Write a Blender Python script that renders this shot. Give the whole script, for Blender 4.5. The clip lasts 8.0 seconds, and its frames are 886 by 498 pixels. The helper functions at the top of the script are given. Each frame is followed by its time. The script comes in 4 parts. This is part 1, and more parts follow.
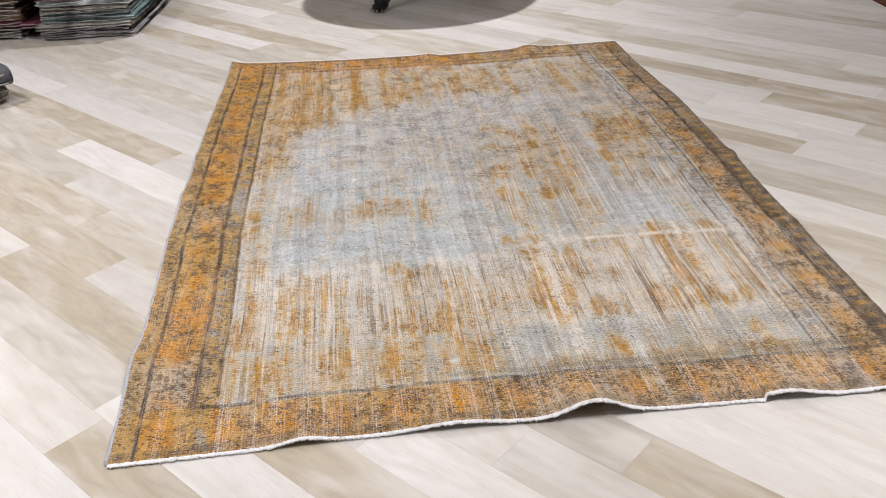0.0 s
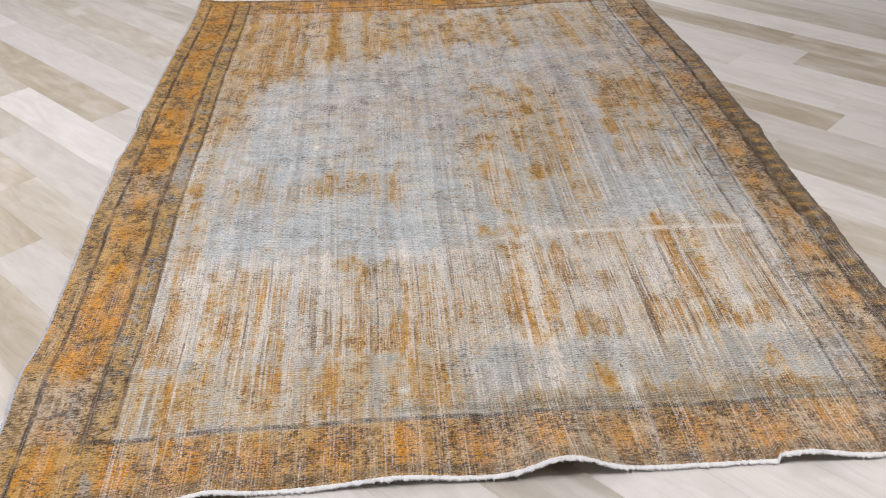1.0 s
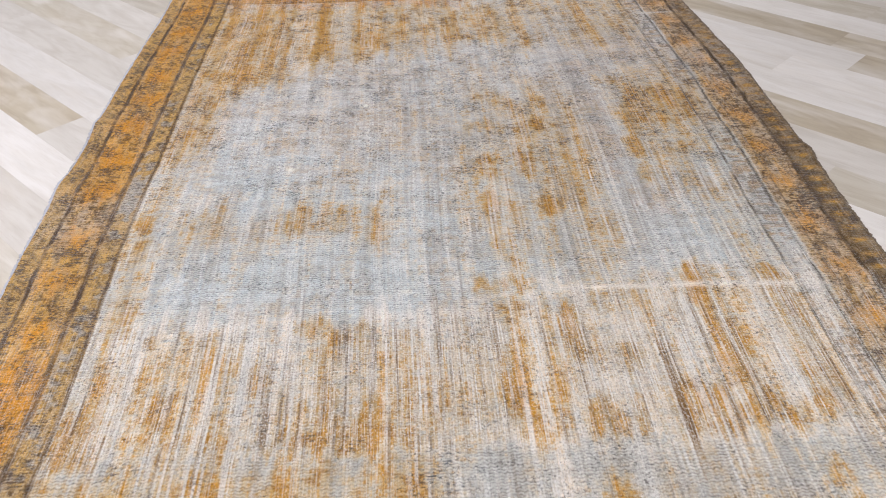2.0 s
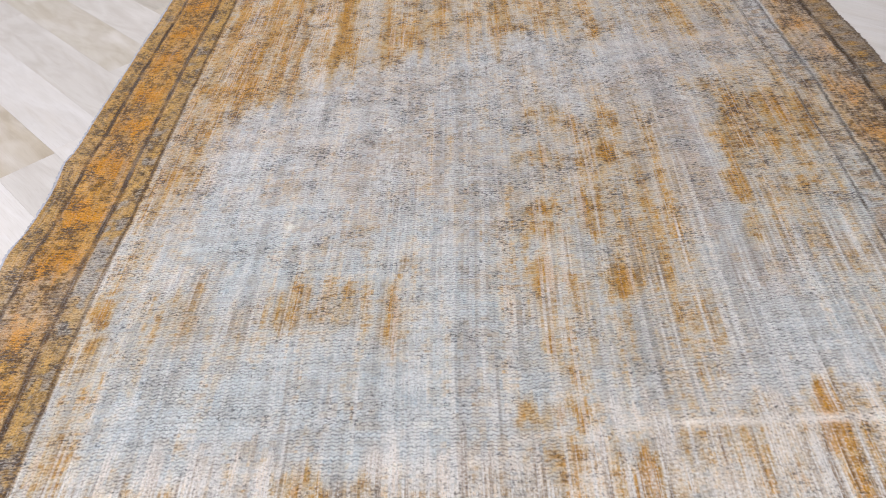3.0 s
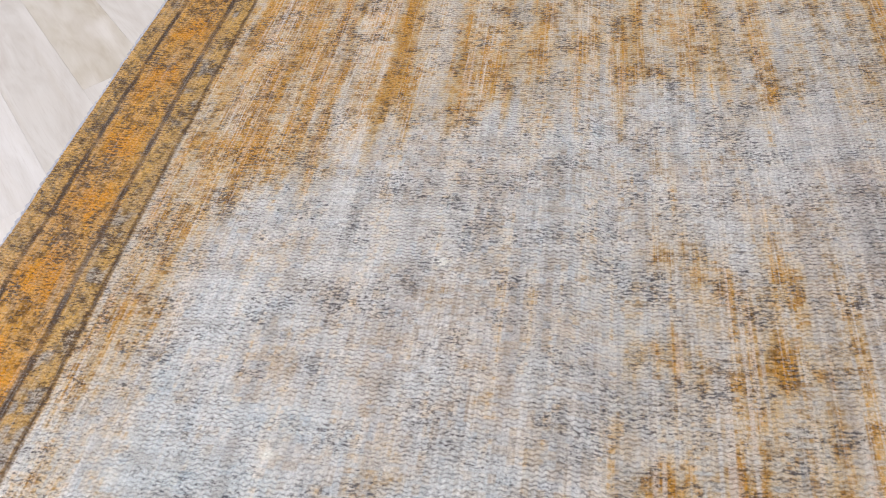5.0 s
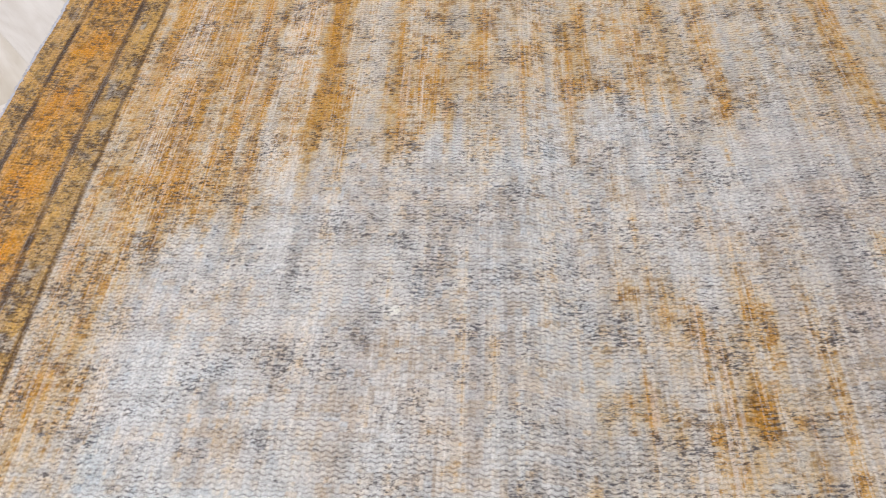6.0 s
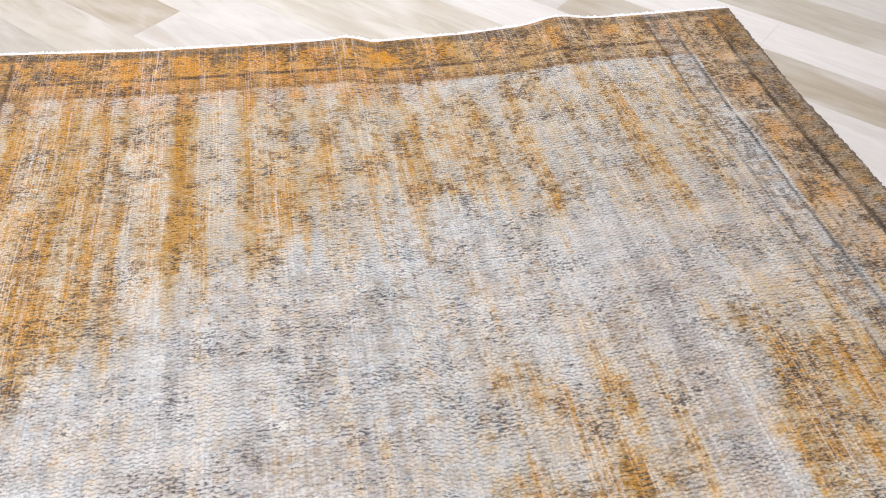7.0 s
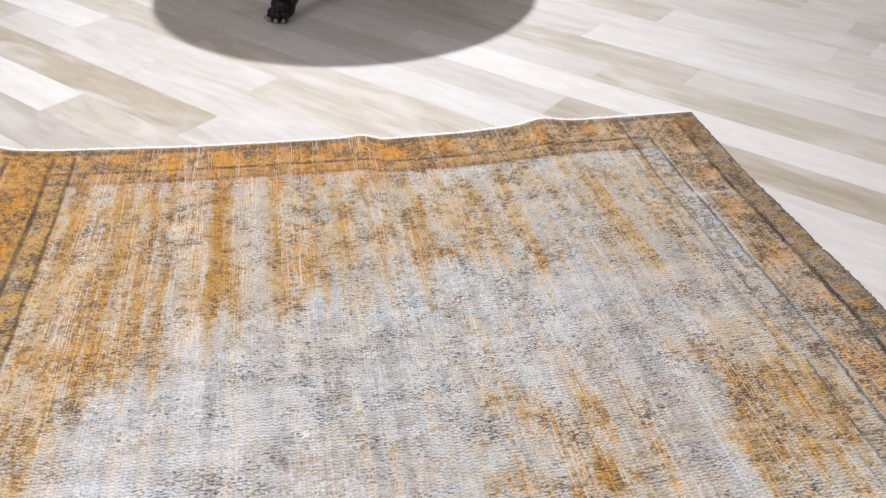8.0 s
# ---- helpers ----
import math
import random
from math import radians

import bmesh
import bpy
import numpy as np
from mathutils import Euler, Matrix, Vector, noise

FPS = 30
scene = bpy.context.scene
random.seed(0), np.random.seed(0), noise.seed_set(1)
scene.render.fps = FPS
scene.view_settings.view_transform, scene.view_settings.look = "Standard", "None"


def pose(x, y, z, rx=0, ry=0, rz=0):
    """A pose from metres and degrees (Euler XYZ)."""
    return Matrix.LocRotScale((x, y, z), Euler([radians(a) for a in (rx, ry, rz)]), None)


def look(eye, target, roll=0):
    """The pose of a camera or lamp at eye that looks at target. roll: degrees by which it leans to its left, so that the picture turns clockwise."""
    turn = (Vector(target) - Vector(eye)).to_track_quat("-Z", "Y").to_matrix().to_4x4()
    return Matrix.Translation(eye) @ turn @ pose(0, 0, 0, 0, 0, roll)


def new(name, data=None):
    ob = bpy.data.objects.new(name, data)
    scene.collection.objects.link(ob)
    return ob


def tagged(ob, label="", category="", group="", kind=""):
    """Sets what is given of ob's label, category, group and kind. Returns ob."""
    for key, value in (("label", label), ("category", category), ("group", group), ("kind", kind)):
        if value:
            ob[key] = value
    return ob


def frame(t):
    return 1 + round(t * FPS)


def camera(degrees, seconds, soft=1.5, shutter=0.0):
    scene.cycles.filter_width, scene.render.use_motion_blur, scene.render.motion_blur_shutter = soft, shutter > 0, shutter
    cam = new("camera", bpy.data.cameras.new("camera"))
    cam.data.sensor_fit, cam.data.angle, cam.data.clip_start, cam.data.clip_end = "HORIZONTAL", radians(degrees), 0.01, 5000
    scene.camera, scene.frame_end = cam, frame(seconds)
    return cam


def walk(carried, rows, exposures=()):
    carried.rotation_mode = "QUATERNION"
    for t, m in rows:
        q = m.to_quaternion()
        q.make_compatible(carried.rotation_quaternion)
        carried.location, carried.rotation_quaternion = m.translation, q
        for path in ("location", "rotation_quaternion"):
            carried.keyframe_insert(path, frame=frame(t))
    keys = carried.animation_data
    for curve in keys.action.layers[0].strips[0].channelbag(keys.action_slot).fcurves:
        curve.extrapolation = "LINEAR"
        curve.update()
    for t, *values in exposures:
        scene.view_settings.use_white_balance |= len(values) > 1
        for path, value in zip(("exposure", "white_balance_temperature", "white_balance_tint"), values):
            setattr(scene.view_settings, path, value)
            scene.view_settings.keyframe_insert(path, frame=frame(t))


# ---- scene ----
cam = camera(55.0, 8.0, soft=1.0, shutter=0.2)
PATH = [
    (0, (-0.079, 0.022, 1.332), (-0.03, 1.755, 0.334), -2.8),
    (0.5, (-0.038, 0.175, 1.274), (0.013, 1.871, 0.216), -3.0),
    (1, (0.078, 0.441, 1.262), (0.078, 2.091, 0.132), -2.0),
    (1.2, (0.095, 0.501, 1.249), (0.079, 2.143, 0.107), -1.5),
    (2.3, (0.171, 1.056, 1.149), (0.092, 2.657, -0.047), -3.6),
    (2.5, (0.189, 1.184, 1.116), (0.071, 2.773, -0.092), -5.1),
    (3, (0.223, 1.462, 1.1), (-0.006, 2.992, -0.168), -7.7),
    (3.5, (0.184, 1.717, 1.058), (-0.091, 3.188, -0.268), -8.4),
    (4, (0.152, 1.959, 1.081), (-0.155, 3.388, -0.285), -8.8),
    (4.5, (0.154, 2.177, 1.053), (-0.23, 3.54, -0.359), -9.2),
    (4.7, (0.171, 2.263, 1.044), (-0.272, 3.589, -0.386), -9.8),
    (5.8, (0.121, 2.509, 1.018), (-0.214, 3.763, -0.504), -8.7),
    (6, (0.096, 2.521, 1.04), (-0.157, 3.782, -0.492), -7.4),
    (6.5, (0.015, 2.537, 1.1), (0.056, 3.881, -0.381), -1.7),
    (7, (0.004, 2.498, 1.117), (0.196, 3.901, -0.295), 0.9),
    (7.5, (0.007, 2.35, 1.121), (0.199, 3.821, -0.221), 2.0),
    (8, (-0.022, 2.19, 1.163), (0.179, 3.801, -0.006), 0.3),
]
walk(cam, [(t, look(eye, target, roll)) for t, eye, target, roll in PATH],
     [(0, -0.07, 6500, 10), (1, -0.18, 6450, 10), (2.5, 0.04, 6250, 11), (3.2, -0.05, 6220, 11), (4, -0.05, 6280, 11), (4.5, -0.01, 6280, 11), (6, 0.07, 6350, 10), (6.5, 0.29, 6400, 10),
      (7, 0.30, 6300, 10), (8, 0.26, 6200, 10)])


# ---------- world and light ----------
world = bpy.data.worlds.new("world")
world.use_nodes = True
world.node_tree.nodes["Background"].inputs[0].default_value = (0.9, 0.95, 1.0, 1)
world.node_tree.nodes["Background"].inputs[1].default_value = 0.05
scene.world = world


def lamp_or_fill(x, y, z, radius, watts, colour, spread=170):
    data = bpy.data.lights.new("lamp", "AREA")
    data.shape, data.size, data.energy, data.color = "DISK", 2 * radius, watts, colour
    data.spread = radians(spread)
    ob = new("lamp_or_fill", data)
    ob.location = (x, y, z)
    return ob


lamp_or_fill(0.05, 5.75, 3.05, 0.06, 82, (1.0, 0.975, 0.98), 165)
lamp_or_fill(-1.9, 1.5, 3.05, 0.22, 42, (1.0, 0.975, 0.985), 125)
lamp_or_fill(1.85, 1.05, 3.05, 0.22, 41, (1.0, 0.965, 0.94), 125)
# unseen fill light, added to brighten the stacks and the left floor
lamp_or_fill(-2.7, 3.3, 3.05, 0.2, 31, (1.0, 0.975, 0.985), 140)


# ---------- node helpers ----------
class Nodes:
    """A material's node tree with short calls."""

    def __init__(self, name, rough=0.6, spec=0.3):
        self.mat = bpy.data.materials.new(name)
        self.mat.use_nodes = True
        self.tree = self.mat.node_tree
        self.bsdf = self.tree.nodes["Principled BSDF"]
        self.bsdf.inputs["Roughness"].default_value = rough
        self.bsdf.inputs["Specular IOR Level"].default_value = spec

    def put(self, socket, value):
        if hasattr(value, "is_linked"):
            self.tree.links.new(value, socket)
        else:
            socket.default_value = value

    def node(self, kind, **sockets):
        n = self.tree.nodes.new(kind)
        for key, value in sockets.items():
            self.put(n.inputs[key.replace("_", " ")], value)
        return n

    def coords(self, which="Object", scale=(1, 1, 1), turn=0.0):
        c = self.tree.nodes.new("ShaderNodeTexCoord").outputs[which]
        m = self.node("ShaderNodeMapping", Vector=c, Scale=scale, Rotation=(0, 0, turn))
        return m.outputs[0]

    def noise(self, vec, scale, detail=3.0, rough=0.55, distort=0.0):
        n = self.node("ShaderNodeTexNoise", Vector=vec, Scale=scale, Detail=detail, Roughness=rough, Distortion=distort)
        return n.outputs["Fac"]

    def remap(self, value, a, b, c=0.0, d=1.0):
        n = self.node("ShaderNodeMapRange", Value=value)
        for key, v in (("From Min", a), ("From Max", b), ("To Min", c), ("To Max", d)):
            self.put(n.inputs[key], v)
        return n.outputs[0]

    def math(self, op, a, b=0.0):
        n = self.tree.nodes.new("ShaderNodeMath")
        n.operation = op
        self.put(n.inputs[0], a)
        self.put(n.inputs[1], b)
        return n.outputs[0]

    def mix(self, fac, a, b, blend="MIX"):
        n = self.tree.nodes.new("ShaderNodeMix")
        n.data_type, n.blend_type = "RGBA", blend
        self.put(n.inputs[0], fac)
        self.put(n.inputs[6], (*a, 1) if isinstance(a, tuple) and len(a) == 3 else a)
        self.put(n.inputs[7], (*b, 1) if isinstance(b, tuple) and len(b) == 3 else b)
        return n.outputs[2]

    def finish(self, colour, height=None, distance=0.002, strength=0.5, rough=None):
        self.put(self.bsdf.inputs["Base Color"], (*colour, 1) if isinstance(colour, tuple) and len(colour) == 3 else colour)
        if height is not None:
            b = self.node("ShaderNodeBump", Height=height, Distance=distance, Strength=strength)
            self.put(self.bsdf.inputs["Normal"], b.outputs[0])
        if rough is not None:
            self.put(self.bsdf.inputs["Roughness"], rough)
        return self.mat


def lin(r, g, b):
    """A colour from its 0..255 screen values, as linear light."""
    return tuple(c / 12.92 if c <= 0.04045 else ((c + 0.055) / 1.055) ** 2.4 for c in (r / 255, g / 255, b / 255))


# ---------- materials ----------
def plank_material(name, light, dark):
    """Pale oak laminate; the grain runs along local x."""
    n = Nodes(name, 0.42, 0.4)
    info = n.tree.nodes.new("ShaderNodeObjectInfo").outputs["Random"]
    base = n.coords("Object")
    shift = n.node("ShaderNodeCombineXYZ", X=n.math("MULTIPLY", info, 37.0), Y=n.math("MULTIPLY", info, 91.0))
    add = n.tree.nodes.new("ShaderNodeVectorMath")
    n.put(add.inputs[0], base)
    n.put(add.inputs[1], shift.outputs[0])
    vec = add.outputs[0]
    along = n.node("ShaderNodeMapping", Vector=vec, Scale=(1.5, 8, 1)).outputs[0]
    fine = n.node("ShaderNodeMapping", Vector=vec, Scale=(5, 110, 1)).outputs[0]
    cloud = n.noise(n.node("ShaderNodeMapping", Vector=vec, Scale=(2.0, 6.0, 1)).outputs[0], 1.6, 4, 0.6, 0.8)
    grain = n.noise(along, 2.2, 5, 0.6, 1.4)
    pores = n.noise(fine, 3.0, 3, 0.6)
    c = n.mix(n.remap(grain, 0.38, 0.68), light, dark)
    c = n.mix(n.remap(cloud, 0.5, 0.72, 0.0, 0.6), c, lin(214, 209, 204))
    # milky wash rubbed along the board, and warm streaks where the oak shows
    wash = n.noise(n.node("ShaderNodeMapping", Vector=vec, Scale=(1.4, 5.0, 1)).outputs[0], 1.6, 2, 0.5, 0.8)
    streak = n.noise(n.node("ShaderNodeMapping", Vector=vec, Scale=(1.2, 8.0, 1)).outputs[0], 1.7, 2, 0.5, 0.6)
    c = n.mix(n.remap(wash, 0.52, 0.72, 0.0, 0.7), c, lin(226, 222, 219))
    c = n.mix(n.remap(streak, 0.56, 0.74, 0.0, 0.22), c, lin(186, 172, 152))
    c = n.mix(n.remap(pores, 0.52, 0.75, 0.0, 0.18), c, lin(150, 132, 112))
    shade = n.remap(info, 0, 1, 0.93, 1.04)
    c = n.mix(1.0, c, n.node("ShaderNodeCombineColor", Red=shade, Green=shade, Blue=shade).outputs[0], "MULTIPLY")
    return n.finish(c, n.math("ADD", pores, grain), 0.0006, 0.25, n.remap(grain, 0.3, 0.7, 0.36, 0.5))


plank_tones = {
    "white": plank_material("laminate_white", lin(227, 224, 223), lin(215, 211, 208)),
    "pale": plank_material("laminate_pale", lin(216, 212, 208), lin(202, 196, 190)),
    "beige": plank_material("laminate_beige", lin(204, 198, 188), lin(188, 179, 165)),
    "tan": plank_material("laminate_tan", lin(194, 184, 168), lin(176, 164, 146)),
    "grey": plank_material("laminate_grey", lin(198, 192, 184), lin(181, 174, 164)),
}


def plain(name, colour, rough=0.8, vary=0.08, scale=6.0, bump=0.001):
    n = Nodes(name, rough, 0.3)
    f = n.noise(n.coords("Object"), scale, 5, 0.65)
    g = n.noise(n.coords("Object"), scale * 22, 3)
    low, high = tuple(c * (1 - vary) for c in colour), tuple(min(1, c * (1 + vary)) for c in colour)
    c = n.mix(n.remap(f, 0.3, 0.7), low, high)
    return n.finish(c, g, bump, 0.4)


wall_paint = plain("wall_paint", lin(214, 211, 207), 0.85, 0.03, 1.5)
ceiling_paint = plain("ceiling_paint", lin(228, 226, 223), 0.9, 0.03, 1.2)
under_floor = plain("floor_joint", lin(150, 138, 126), 0.8, 0.1, 8.0)


def woven(name, colour, second):
    """Coarse wool cloth of the folded rugs."""
    n = Nodes(name, 0.95, 0.1)
    co = n.coords("Object")
    patch = n.noise(co, 9, 4, 0.7)
    thread = n.noise(n.node("ShaderNodeMapping", Vector=co, Scale=(1, 1, 3)).outputs[0], 260, 2)
    c = n.mix(n.remap(patch, 0.4, 0.65), colour, second)
    c = n.mix(n.remap(thread, 0.45, 0.75, 0, 0.3), c, tuple(x * 0.5 for x in colour))
    return n.finish(c, thread, 0.003, 0.8)


def rug_material():
    """Worn knotted pile: the dye from the mesh, the knots, weft rows and bare warp threads from the weave."""
    n = Nodes("worn_pile", 0.93, 0.12)
    uv = n.coords("UV")
    dye = n.tree.nodes.new("ShaderNodeAttribute")
    dye.attribute_name = "dye"
    wear = n.tree.nodes.new("ShaderNodeAttribute")
    wear.attribute_name = "wear"
    w = n.node("ShaderNodeSeparateColor", Color=wear.outputs["Color"])
    knots, warp, tint = w.outputs[0], w.outputs[1], w.outputs[2]

    def scaled(x, y, turn=0.0):
        return n.node("ShaderNodeMapping", Vector=uv, Scale=(x, y, 1), Rotation=(0, 0, turn)).outputs[0]

    # short dark dashes where the old pile still stands, drawn out along the weft
    dash = n.noise(scaled(60, 190), 1.0, 3.0, 0.6, 0.4)
    speck = n.noise(scaled(150, 330), 1.0, 2.0, 0.6, 0.2)
    cluster = n.noise(scaled(9, 11), 1.0, 3.0, 0.6)
    density = n.math("ADD", knots, n.remap(cluster, 0.35, 0.7, -0.15, 0.15))
    edge = n.math("SUBTRACT", 0.74, n.math("MULTIPLY", density, 0.36))
    dash_on = n.remap(n.math("ADD", n.math("MULTIPLY", dash, 0.7), n.math("MULTIPLY", speck, 0.3)), edge, n.math("ADD", edge, 0.07))
    ink = n.mix(tint, lin(72, 54, 38), lin(80, 84, 96))
    c = n.mix(n.math("MULTIPLY", dash_on, 0.88), dye.outputs["Color"], ink)
    # pale threads of the foundation: warp along the length, weft across
    warp_line = n.noise(scaled(230, 5), 1.0, 2.0, 0.6, 0.1)
    weft_line = n.noise(scaled(7, 210), 1.0, 2.0, 0.6, 0.1)
    c = n.mix(n.math("MULTIPLY", n.math("MULTIPLY", n.remap(warp_line, 0.50, 0.66), warp), n.remap(speck, 0.36, 0.58, 0.55, 1.2)), c, lin(242, 239, 237))
    c = n.mix(n.math("MULTIPLY", n.remap(weft_line, 0.58, 0.72, 0.0, 0.30), tint), c, lin(228, 225, 222))
    # rows of knots: wavy dark gaps between the weft rows, clear in some patches and closed in others
    sway = n.noise(scaled(60, 40), 1.0, 2.0)
    comb = n.node("ShaderNodeSeparateXYZ", Vector=uv)
    along = n.math("ADD", n.math("MULTIPLY", comb.outputs[1], 838.0), n.math("MULTIPLY", n.noise(scaled(9, 22), 1.0, 2.0), 14.0))
    across = n.math("ADD", n.math("MULTIPLY", comb.outputs[0], 433.0), n.math("MULTIPLY", n.noise(scaled(20, 70), 1.0, 1.0), 7.0))
    row = n.math("SINE", n.math("ADD", along, n.math("MULTIPLY", n.math("SINE", across), 1.15)))
    col = n.math("SINE", n.math("ADD", n.math("MULTIPLY", comb.outputs[0], 900.0), n.math("MULTIPLY", sway, 5.0)))
    shown = n.math("MULTIPLY", n.remap(n.noise(scaled(22, 120), 1.0, 2.0, 0.6), 0.32, 0.54), n.remap(n.noise(scaled(5, 7), 1.0, 2.0), 0.30, 0.55, 0.45, 1.0))
    gap = n.math("MULTIPLY", n.math("MULTIPLY", n.remap(row, 0.40, 0.95), shown), n.remap(warp, 0.2, 0.6, 1.0, 0.35))
    c = n.mix(n.math("MULTIPLY", gap, 0.56), c, n.mix(tint, lin(112, 76, 34), lin(84, 82, 86)))
    crest = n.math("MULTIPLY", n.remap(row, -0.5, -1.0), shown)
    c = n.mix(n.math("MULTIPLY", n.math("MULTIPLY", crest, tint), 0.45), c, lin(238, 235, 232))
    # ribs of the warp, about six millimetres apart, bare here and there
    drift = n.noise(scaled(14, 3), 1.0, 2.0)
    rib = n.math("SINE", n.math("ADD", n.math("MULTIPLY", comb.outputs[0], 1000.0), n.math("MULTIPLY", drift, 26.0)))
    bare = n.noise(scaled(34, 9), 1.0, 3.0, 0.65)
    bare = n.math("MULTIPLY", n.remap(n.math("ADD", bare, n.math("MULTIPLY", warp, 0.15)), 0.44, 0.72), n.math("MULTIPLY", n.remap(warp, 0.0, 0.6, 0.10, 1.0), n.remap(speck, 0.38, 0.60, 0.5, 1.15)))
    c = n.mix(n.math("MULTIPLY", n.math("MULTIPLY", n.remap(rib, 0.2, 1.0), bare), 0.36), c, lin(236, 236, 238))
    c = n.mix(n.math("MULTIPLY", n.math("MULTIPLY", n.remap(rib, -0.3, -1.0), bare), 0.30), c, n.mix(0.5, c, (0.13, 0.105, 0.08)))
    patchy = n.noise(scaled(62, 105), 1.0, 3.0, 0.75)
    pick = n.noise(scaled(130, 250), 1.0, 2.0, 0.6)
    black = n.math("MULTIPLY", n.remap(pick, 0.50, 0.60), n.remap(n.math("ADD", patchy, n.math("MULTIPLY", knots, 0.18)), 0.54, 0.64))
    fleck = n.noise(scaled(190, 270), 1.0, 2.0, 0.65)
    c = n.mix(n.math("MULTIPLY", n.remap(fleck, 0.55, 0.64), n.remap(warp, 0.15, 0.6, 0.18, 0.75)), c, lin(240, 238, 236))
    c = n.mix(n.math("MULTIPLY", n.remap(fleck, 0.42, 0.35), n.remap(warp, 0.15, 0.6, 0.18, 0.55)), c, n.mix(tint, lin(86, 62, 40), lin(92, 90, 92)))
    black = n.math("MULTIPLY", black, n.remap(cluster, 0.40, 0.58, 0.15, 1.0))
    c = n.mix(n.math("MULTIPLY", black, 0.85), c, n.mix(tint, lin(88, 70, 52), lin(84, 84, 90)))
    grain = n.noise(scaled(420, 520), 1.0, 2.0, 0.6)
    lift = n.remap(grain, 0.3, 0.7, 0.84, 1.13)
    c = n.mix(1.0, c, n.node("ShaderNodeCombineColor", Red=lift, Green=lift, Blue=lift).outputs[0], "MULTIPLY")
    height = n.math("ADD", n.math("MULTIPLY", row, -0.5), n.math("ADD", n.math("MULTIPLY", col, 0.35), n.math("MULTIPLY", speck, 2.0)))
    height = n.math("SUBTRACT", height, n.math("MULTIPLY", warp_line, 0.8))
    return n.finish(c, height, 0.0016, 0.8)


def cord_material(name, colour, second):
    n = Nodes(name, 0.95, 0.1)
    co = n.coords("Object")
    f = n.noise(co, 26, 4, 0.7)
    t = n.noise(co, 330, 2)
    c = n.mix(n.remap(f, 0.55, 0.75), colour, second)
    c = n.mix(n.remap(t, 0.58, 0.8, 0, 0.5), c, tuple(x * 0.5 for x in colour))
    return n.finish(c, t, 0.003, 0.7)


white_cotton = cord_material("white_cotton", lin(244, 244, 248), lin(214, 210, 208))
blue_cord = cord_material("pale_blue_cord", lin(186, 188, 200), lin(150, 142, 132))
dark_cord = cord_material("brown_cord", lin(118, 104, 92), lin(170, 160, 156))


# ---------- building helpers ----------
def mesh_object(name, verts, faces, material, parent=None, label="", smooth=False):
    me = bpy.data.meshes.new(name)
    me.from_pydata([tuple(v) for v in verts], [], faces)
    me.materials.append(material)
    if smooth:
        me.shade_smooth()
    ob = new(name, me)
    if parent is not None:
        ob.parent = parent
    if label:
        ob["label"] = label
    return ob


def part(name, bm, material, parent, label="", smooth=True):
    me = bpy.data.meshes.new(name)
    bmesh.ops.recalc_face_normals(bm, faces=bm.faces)
    bm.to_mesh(me)
    bm.free()
    me.materials.append(material)
    if smooth:
        me.shade_smooth()
    ob = new(name, me)
    if parent is not None:
        ob.parent = parent
    if label:
        ob["label"] = label
    return ob


def loft(rings, closed_ends=True):
    """A bmesh skin through rings of equal length."""
    bm = bmesh.new()
    rows = [[bm.verts.new(p) for p in ring] for ring in rings]
    k = len(rows[0])
    for a, b in zip(rows, rows[1:]):
        for j in range(k):
            bm.faces.new((a[j], a[(j + 1) % k], b[(j + 1) % k], b[j]))
    if closed_ends:
        bm.faces.new(rows[0][::-1])
        bm.faces.new(rows[-1])
    return bm


def slab(name, lo, hi, material, label):
    x0, y0, z0 = lo
    x1, y1, z1 = hi
    ring = lambda z: [(x0, y0, z), (x1, y0, z), (x1, y1, z), (x0, y1, z)]
    ob = part(name, loft([ring(z0), ring(z1)]), material, None, label, False)
    return tagged(ob, label, "", "", "structure")


# ---------- the room ----------
X0, X1, Y0, Y1, HIGH = -5.0, 5.0, -3.0, 9.0, 3.2
slab("ceiling", (X0, Y0, HIGH), (X1, Y1, HIGH + 0.15), ceiling_paint, "plain off-white showroom ceiling")
slab("wall_north", (X0, Y1, 0), (X1, Y1 + 0.6, HIGH), wall_paint, "plain off-white showroom wall")
slab("wall_south", (X0, Y0 - 0.6, 0), (X1, Y0, HIGH), wall_paint, "plain off-white showroom wall")
slab("wall_west", (X0 - 0.6, Y0 - 0.6, 0), (X0, Y1 + 0.6, HIGH), wall_paint, "plain off-white showroom wall")
slab("wall_east", (X1, Y0 - 0.6, 0), (X1 + 0.6, Y1 + 0.6, HIGH), wall_paint, "plain off-white showroom wall")


# ---------- the worn rug ----------
RUG_W, RUG_L = 2.0, 2.9
LEFT_Y, LEFT_X = [1.46, 1.83, 2.0, 2.23, 2.51, 2.8, 3.12, 3.5, 4.0, 4.38], [-0.808, -0.843, -0.853, -0.876, -0.908, -0.924, -0.942, -0.966, -0.980, -1.0]
RIGHT_Y, RIGHT_X = [1.545, 1.82, 2.1, 2.37, 2.7, 2.88, 3.05, 3.4, 3.65, 3.8, 4.0, 4.395], [1.14, 1.132, 1.124, 1.115, 1.106, 1.102, 1.096, 1.078, 1.055, 1.042, 1.02, 0.996]
FRONT_U, FRONT_Y = [0, 0.17, 0.23, 0.43, 0.5, 0.63, 0.79, 1], [1.46, 1.482, 1.495, 1.515, 1.515, 1.525, 1.535, 1.545]
BACK_U, BACK_Y = [0, 0.08, 0.25, 0.5, 0.535, 0.65, 0.79, 1], [4.385, 4.362, 4.349, 4.35, 4.328, 4.342, 4.382, 4.395]


